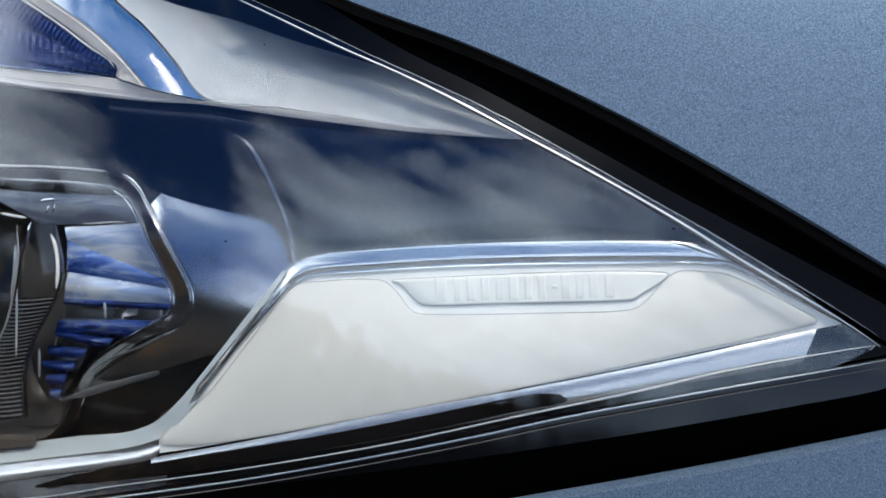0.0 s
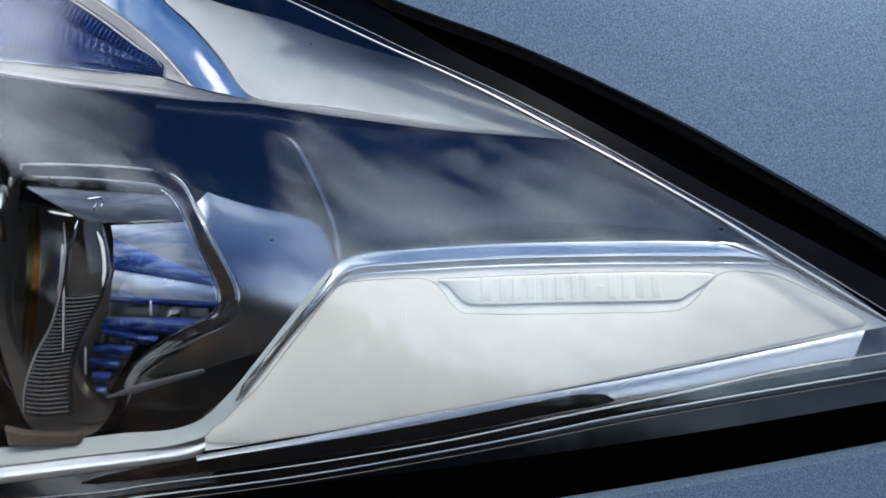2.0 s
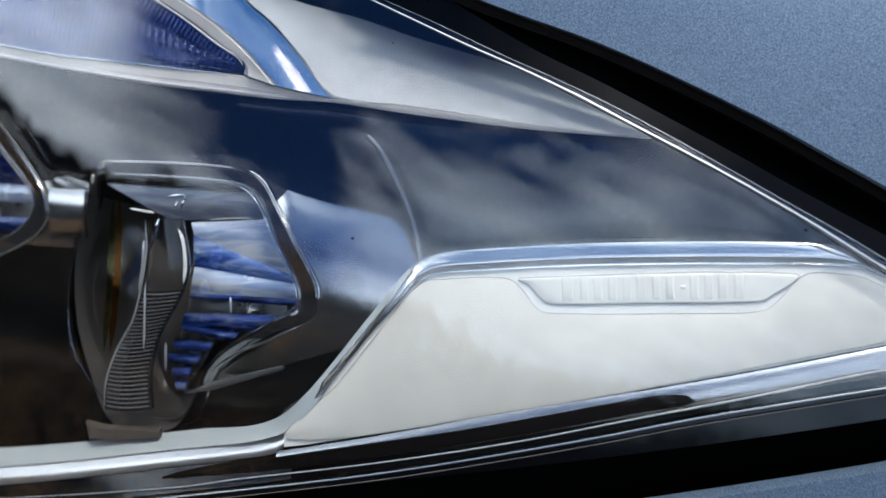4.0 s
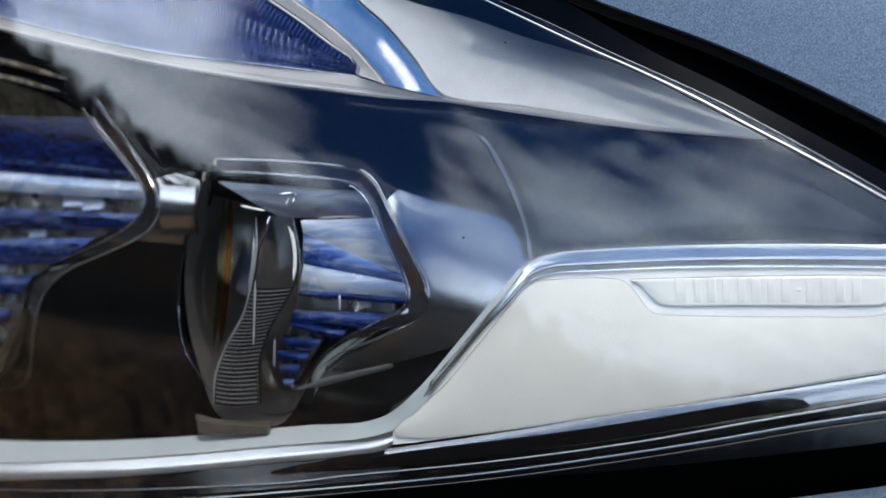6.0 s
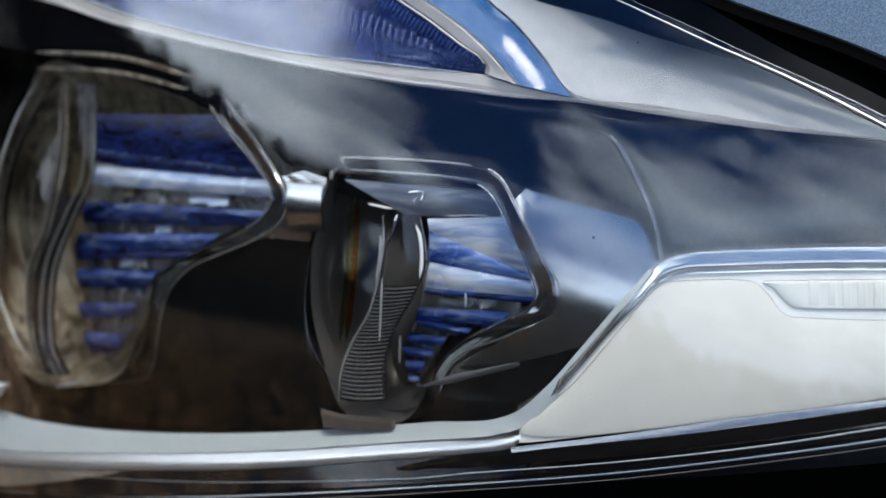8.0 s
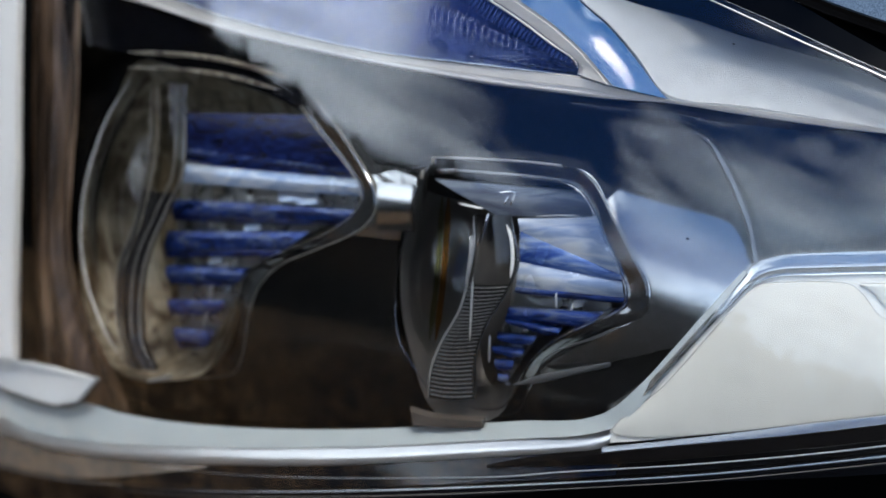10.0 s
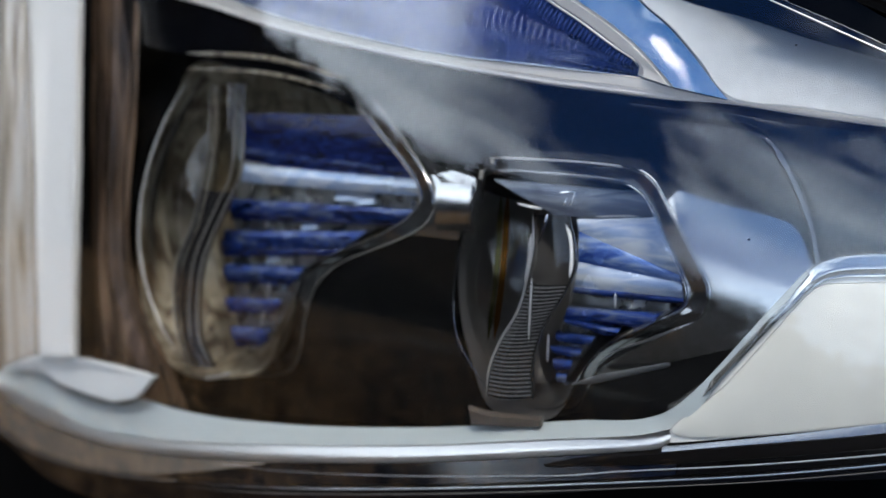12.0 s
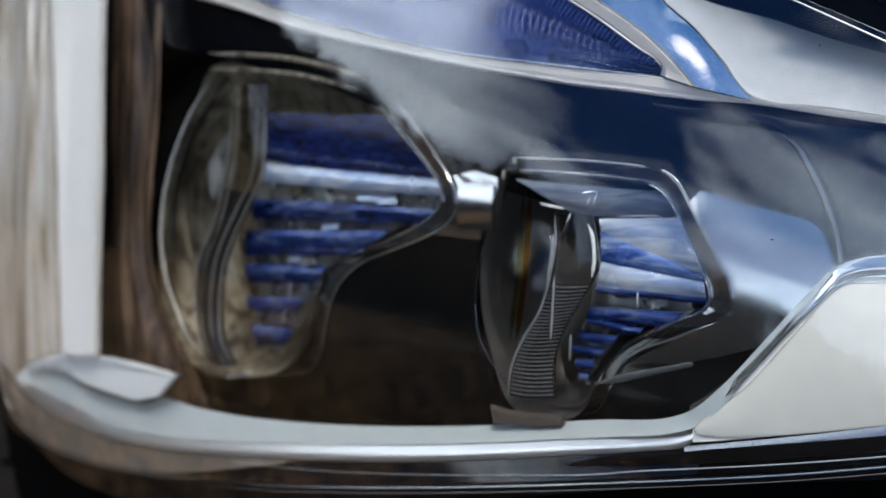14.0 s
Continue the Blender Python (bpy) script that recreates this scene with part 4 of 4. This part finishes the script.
g_mid = curve(GUIDE_MID + [(-91.5, 671), (-83.5, 681.4), (-64.4, 706.4), (-53.8, 720.4)], 190)
g_at, g_back, g_front = (0, 0.78, 0.86, 1.0), (0.020, 0.020, 0.0075, 0.0068), (0.009, 0.009, 0.0062, 0.0060)
rows = []
for k in range(7):
    rows.append([at(p.lerp(q, k / 6), float(np.interp(i / 189, g_at, g_back) * (1 - k / 6) + np.interp(i / 189, g_at, g_front) * k / 6)) for i, (p, q) in enumerate(zip(g_top, g_mid))])
part("light_guide", sheet(rows), M_guide, lamp, "opal light guide in a tone matched to its light")
part("guide_trim", sheet(profile(GUIDE_MID[:-1] + [(-97, 664.8)], GUIDE_LOW[:-1] + [(-98.5, 661)], 90, ((0, 0.009), (0.06, 0.0100), (0.12, 0.0098), (0.35, 0.0084), (0.55, 0.0076), (0.7, 0.0074), (0.9, 0.0078), (1.0, 0.0096)))), M_satin, lamp, "chrome trim")
part("guide_cap", pad(LOZENGE, 0.0155, 0.0035, 120, 0.0012, True), M_opal, lamp, "white opal end piece")
part("seam", ring(LOZENGE, 0.0130, 0.0004, 160), M_edge, lamp, "thin dark seam")
# end trim whose colour carries the tan and white streaks mirrored there
rows = []
for k in range(60):
    u = k / 59
    x = -0.60 + 0.155 * u
    d = 0.027 + 0.005 * math.sin(11 * u) + 0.0028 * math.sin(27 * u + 1) - 0.006 * u
    rows.append([at(Vector((x + 0.004 * v / 9, 0.60 + 0.29 * v / 9)), d) for v in range(10)])
part("end_trim", sheet(rows), M_warm, lamp, "satin end trim with mirrored streaks in its colour")
# wall added to carry the brown streaks mirrored in the cover
rows = []
for k in range(50):
    u = k / 49
    d = 0.030 + 0.003 * math.sin(7 * u + 2) + 0.0015 * math.sin(19 * u)
    line = []
    for v in range(25):
        z = 0.632 + 0.238 * v / 24
        end = float(np.interp(z, (0.632, 0.656, 0.671, 0.697, 0.720, 0.747, 0.776, 0.796, 0.870), (-0.350, -0.364, -0.378, -0.3905, -0.393, -0.390, -0.386, -0.385, -0.385)))
        line.append(at(Vector((-0.425 + (end + 0.425) * u, z)), d))
    rows.append(line)
part("inner_wall", sheet(rows), M_umber, lamp, "added wall with brown mirrored streaks in its colour")
part("guide_bar", pad(BAR, 0.014, 0.006, 120, 0.0015, True), M_bar, lamp, "upright opal light guide in a tone matched to its light")


def lens_body(cx, cz, r, x_front, x_back, d, parent):
    """A thick round lens that looks along the car; its front bulges."""
    cy = skin(cx, cz) + d + r
    prof = [(x_back, 0.0001), (x_back, r * 0.96), (x_back - 0.001, r * 0.99), (x_back - 0.003, r)]
    for k in range(1, 15):
        a = math.pi / 2 * (1 - k / 14)
        prof.append((x_back - 0.003 - (x_back - 0.003 - x_front) * math.cos(a), max(1e-4, r * math.sin(a) ** 0.9)))
    rows = [[Vector((x, cy + rad * math.cos(a), cz + rad * math.sin(a))) for a in (2 * math.pi * i / 64 for i in range(64))] for x, rad in prof]
    lens = part("lens", sheet(rows, closed=True), M_lens, parent, "thick clear glass lens")
    lens.visible_shadow = False
    return lens


def quad(four, d, bow, grow=1.0):
    a, b, c, e = [Vector((x / 1000, z / 1000)) for x, z in four]
    for p, q in ((a, c), (b, e)):
        m = (p + q) / 2
        p.y, q.y = m.y + grow * (p.y - m.y), m.y + grow * (q.y - m.y)
    rows = []
    for k in range(7):
        u = k / 6
        rows.append([at(a.lerp(b, i / 14).lerp(c.lerp(e, i / 14), u), d - bow * 4 * u * (1 - u)) for i in range(15)])
    return sheet(rows, 0.004)


def reflector(win, mid, grow, d0, d1):
    """The bowl of a module behind its window."""
    line, mid = curve(win, 90, True), Vector(mid)
    rows = []
    for k in range(9):
        u = k / 8
        s = (1 + grow) * (1 - 0.75 * u * u)
        rows.append([at(mid + s * (p - mid), d0 + (d1 - d0) * u) for p in line])
    bm = sheet(rows, closed=True)
    bm.verts.ensure_lookup_table()
    bm.faces.new([bm.verts[8 * 90 + i] for i in range(90)])
    return bm


facet = random.Random(21)
for win, mid, lens_line, bl, br, sets, r, nrib, dl, db, df in (
        (WIN1, (-0.14, 0.705), LENS1, BAND1L, BAND1R, (FINS1, FINS1B), 0.043, 46, 0.018, 0.018, 0.026),
        (WIN2, (-0.29, 0.73), LENS2, BAND2L, BAND2R, (FINS2, FINS2B), 0.073, 44, 0.036, 0.036, 0.046)):
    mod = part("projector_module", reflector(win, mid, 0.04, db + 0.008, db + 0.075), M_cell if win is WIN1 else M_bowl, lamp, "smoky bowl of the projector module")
    pts = curve(lens_line, 20)
    xs, zs = [p.x for p in pts], [p.y for p in pts]
    left = curve(bl, 20)
    lens_body(min(xs) + 0.02, (max(zs) + min(zs)) / 2 - 0.003, r, min(xs) - 0.001, sum(p.x for p in left) / 20 + 0.006, dl, mod)
    # cup and shroud are added so that the lens refracts a smoky tone
    sx, sz = sum(p.x for p in left) / 20 + 0.008, (max(zs) + min(zs)) / 2 - 0.003
    sy = skin(min(xs) + 0.02, sz) + dl + r
    cup = [[Vector((x, sy + 1.12 * r * math.cos(a), sz + 1.12 * r * math.sin(a))) for a in (radians(-95 + 190 * i / 30) for i in range(31))] for x in (min(xs) - 0.004, min(xs) + 0.02, sx)]
    part("lens_cup", sheet(cup), M_cell if win is WIN1 else M_bowl, mod, "added cup that lends the lens its tone")
    rows = [[Vector((sx + off, sy + rad * math.cos(a), sz + rad * math.sin(a))) for a in (2 * math.pi * i / 40 for i in range(40))] for off, rad in ((0.0, r * 0.98), (0.012, r * 0.7), (0.03, r * 0.5), (0.03, 0.001))]
    part("shroud", sheet(rows, closed=True), M_cell if win is WIN1 else M_bowl, mod, "added shroud that lends the lens its tone")
    a, b = curve(bl, nrib * 4 + 1), curve(br, nrib * 4 + 1)
    rows = []
    for i, (p, q) in enumerate(zip(a, b)):
        rows.append([at(p.lerp(q, u / 10), db - 0.004 * math.sin(math.pi * u / 10)) for u in range(11)])
    ring_end = int(nrib * 1.45)
    part("ribbed_holder", sheet(rows[ring_end:], 0.004), M_holder, mod, "smoky ribbed lens holder")
    ring_part = part("holder_ring", sheet(rows[:ring_end + 1], 0.002), M_holder_clear if win is WIN1 else M_holder_warm, mod, "clear upper ring of the lens holder")
    ring_part.visible_shadow = False
    # teeth paler than the holder, to paint the sky light on its ribs
    for i in range(ring_end + 2, 4 * nrib - 2, 4) if win is WIN1 else ():
        bar = []
        for u in (0.4, 2, 4, 6, 8, 9.6):
            c = at(a[i].lerp(b[i], u / 10), db - 0.0002 - 0.004 * math.sin(math.pi * u / 10))
            bar.append([c + 0.00028 * Vector((0, math.cos(w) * 1.6, math.sin(w))) for w in (math.pi * j / 2 for j in range(4))])
        part("holder_tooth", sheet(bar, closed=True), M_tooth, mod)
    # a bead, white on the big lens, draws the edge highlight
    part("lens_edge", tube(lens_line, dl + 0.001, 0.00038 if win is WIN2 else 0.0003, 40), M_bar if win is WIN2 else M_smoke, mod, "bead drawing the lens edge highlight")
    part("holder_edge", tube(bl, db - 0.001, 0.0004, 40), M_holder_edge if win is WIN2 else M_satin, mod)
    part("holder_edge", tube(br, db - 0.001, 0.0005, 40), M_holder_edge if win is WIN2 else M_smoke, mod)
    if win is WIN2:
        part("holder_edge", tube([(x - 5, z) for x, z in br], db - 0.003, 0.0004, 40), M_holder_edge, mod)
        part("holder_edge", tube([(x + 6, z) for x, z in bl], db - 0.004, 0.0003, 40), M_bowl, mod)
    part("fin_backing", pad(sets[0][0:2] + [sets[0][-3], sets[1][5], sets[1][-1], sets[1][-2], sets[1][4], sets[0][-2]], df + 0.008, 0.001, 80, 0.0012, True), M_pale, mod, "pale reflector behind the fins")
    k = 0
    for group in sets:
        for i in range(0, len(group), 4):
            # pale fins carry the mirrored sky in their base colour
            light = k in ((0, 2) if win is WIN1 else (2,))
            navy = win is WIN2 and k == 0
            part("fin", quad(group[i:i + 4], df - 0.0004 * (k % 2), 0.0007 + 0.0004 * (k % 3), 1.0 if light or navy else 1.15 if win is WIN1 else 0.9), M_light if light else M_navy if navy else M_mid if win is WIN1 and k == 1 else M_blue, mod, "fin coloured pale for the sky it mirrors" if light else "blue fin")
            (ax, az0), (bx, bz0), (cx, cz0), (ex, ez0) = group[i:i + 4]
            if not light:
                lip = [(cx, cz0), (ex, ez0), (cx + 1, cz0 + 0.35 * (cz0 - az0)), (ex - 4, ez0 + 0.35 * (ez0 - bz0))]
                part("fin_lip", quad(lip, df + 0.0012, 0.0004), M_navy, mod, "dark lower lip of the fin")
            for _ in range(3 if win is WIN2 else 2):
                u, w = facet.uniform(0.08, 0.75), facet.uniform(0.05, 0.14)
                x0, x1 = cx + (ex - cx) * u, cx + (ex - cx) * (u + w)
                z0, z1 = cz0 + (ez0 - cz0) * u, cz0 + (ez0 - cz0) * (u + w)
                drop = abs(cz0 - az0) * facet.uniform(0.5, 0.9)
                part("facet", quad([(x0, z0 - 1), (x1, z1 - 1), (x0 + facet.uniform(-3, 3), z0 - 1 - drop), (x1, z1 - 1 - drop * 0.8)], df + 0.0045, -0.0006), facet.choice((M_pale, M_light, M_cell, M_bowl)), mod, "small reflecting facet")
            k += 1
    pins = PINS1 if win is WIN1 else PINS2
    # small metal pins stand for white glints between the fins
    for i in (0, 2):
        part("pin", tube([pins[i], pins[i + 1]], df - 0.004, 0.0005, 8), M_satin, mod, "bright pin in place of a white glint")
    if win is WIN1:
        part("shelf", quad(SHELF1, 0.026, 0.001), M_shelf, mod, "pale shelf over the fins")
        # coloured slivers stand in for light dispersed by the lens
        for dx, w, m, what in ((-0.0028, 0.0014, M_olive, "olive sliver painting dispersed light"), (0.0, 0.0016, M_amber, "amber sliver painting dispersed light")):
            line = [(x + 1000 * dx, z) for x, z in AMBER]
            part("dispersion_streak", tube(line, dl - 0.0010, w * 0.8, 30, 8, 0.3), m, mod, what)
        part("clip", tube([CLIP[0], CLIP[1], CLIP[2]], 0.012, 0.0005, 20), M_chrome, mod, "bright clip")
        part("clip", tube([CLIP[3], CLIP[4]], 0.012, 0.0005, 8), M_chrome, mod, "bright clip")
        # white and silver beads draw the highlights on holder and shelf
        for line, d, r, m in ((GLINT_A, 0.0165, 0.0007, M_opal), (GLINT_B, 0.0165, 0.0006, M_satin), (GLINT_C, 0.0165, 0.0005, M_opal), (GLINT_D, 0.0135, 0.0004, M_satin), (GLINT_E, 0.024, 0.0003, M_satin)):
            part("holder_glint", tube(line, d, r, 20), m, mod, "bright bead drawn as a highlight on the holder")
        part("arm", tube(ARM, 0.013, 0.0006, 14), M_chrome, mod, "bright arm")
        part("foot", pad(FOOT1, 0.018, 0.004, 60, 0.0010, True), M_foot, mod, "brown translucent foot")
    else:
        part("clip", tube(GLINT2, 0.026, 0.0009, 14), M_satin, mod, "bright clip")

# specks of dirt on the cover
for x, z, s in ((-0.0742, 0.7325, 0.0005), (0.0768, 0.7337, 0.0006), (-0.0585, 0.7995, 0.0004), (-0.435, 0.83, 0.0005), (-0.455, 0.755, 0.0006)):
    bm = bmesh.new()
    bmesh.ops.create_icosphere(bm, subdivisions=1, radius=s, matrix=Matrix.Translation(at(Vector((x, z)), 0.0)) @ Matrix.Diagonal((1.3, 0.4, 0.8, 1)))
    part("dirt_speck", bm, M_edge, lamp, "dark speck of dirt")

# ---------------------------------------------------------------- trees round the place


def tree(seed, h):
    rnd = random.Random(seed)
    t = thing("tree", "dark leafy tree at the edge of the gravel", "tree", group="trees round the car")
    rows = []
    for k in range(9):
        u = k / 8
        r = 0.22 * (1 - 0.8 * u)
        rows.append([Vector((r * math.cos(a) + 0.15 * math.sin(3 * u), r * math.sin(a), h * 0.85 * u)) for a in (2 * math.pi * i / 10 for i in range(10))])
    part("trunk", sheet(rows, closed=True), M_bark, t)
    bm = bmesh.new()
    for _ in range(14):
        a, e, z = rnd.uniform(0, 6.28), rnd.uniform(0.15, 0.8), rnd.uniform(0.2, 0.75) * h
        w = Vector((math.cos(a) * math.cos(e), math.sin(a) * math.cos(e), math.sin(e))) * h * rnd.uniform(0.2, 0.32)
        p = Vector((0, 0, z))
        s = Vector((-w.y, w.x, 0)).normalized() * 0.07
        v = w.cross(s).normalized() * 0.07
        ring = [bm.verts.new(p + s * math.cos(j) + v * math.sin(j)) for j in (0, 2.1, 4.2)]
        tip = bm.verts.new(p + w)
        for j in range(3):
            bm.faces.new((ring[j], ring[(j + 1) % 3], tip))
    part("limbs", bm, M_bark, t)
    bm = bmesh.new()
    clumps = [(Vector((rnd.gauss(0, 0.19), rnd.gauss(0, 0.19), rnd.uniform(0.12, 0.95))) * h, rnd.uniform(0.07, 0.15) * h) for _ in range(34)]
    for _ in range(3400):
        c, r = rnd.choice(clumps)
        d = Vector((rnd.gauss(0, 1), rnd.gauss(0, 1), rnd.gauss(0, 0.8))).normalized() * r * rnd.uniform(0.4, 1.05)
        p = c + d
        u = Vector((rnd.gauss(0, 1), rnd.gauss(0, 1), rnd.gauss(0, 1))).normalized() * 0.17
        v = u.orthogonal().normalized() * 0.12
        bm.faces.new([bm.verts.new(p + u), bm.verts.new(p + v), bm.verts.new(p - u), bm.verts.new(p - v)])
    part("crown", bm, M_leaf, t, "", False)
    return t


# the wood stands high towards the nose of the car and falls away along its side
rnd = random.Random(8)
made = [tree(3, 6.0), tree(5, 6.0), tree(11, 6.0)]
# tallest ahead and the last 13 behind are unseen, added to darken reflections
ways = [-130 + 1.15 * k for k in range(74)] + [-45 + 2.2 * k for k in range(36)] + [130 + 8 * k for k in range(13)]
for k, way in enumerate(ways):
    az = way + rnd.uniform(-0.5, 0.5)
    rise = np.interp(az, (-130, -108, -90, -80, -75, -70.5, -66, -60, -53, -47, -44, -40, -30, -26, -22, -15, 0, 100, 140, 220), (26, 24, 17.5, 16.4, 14.6, 12.7, 11.2, 10.2, 9.7, 9.0, 8.3, 7.0, 5.0, 3.6, 1.9, 1.2, 1.0, 1.0, 46, 46))
    dist = rnd.uniform(20, 27) if az < -46 else rnd.uniform(38, 46) if az < 100 else rnd.uniform(14, 17)
    size = (0.75 + dist * math.tan(radians(rise))) / 6.0 * rnd.uniform(0.92, 1.0)
    wide = size * (1.5 if -46 <= az < 100 else 1.05)
    m = pose(dist * math.sin(radians(az)), -dist * math.cos(radians(az)), 0, 0, 0, rnd.uniform(0, 360))
    t = made[k] if k < 3 else copy_thing(made[k % 3], m)
    t.matrix_basis = m @ Matrix.Diagonal((wide, wide, size, 1))
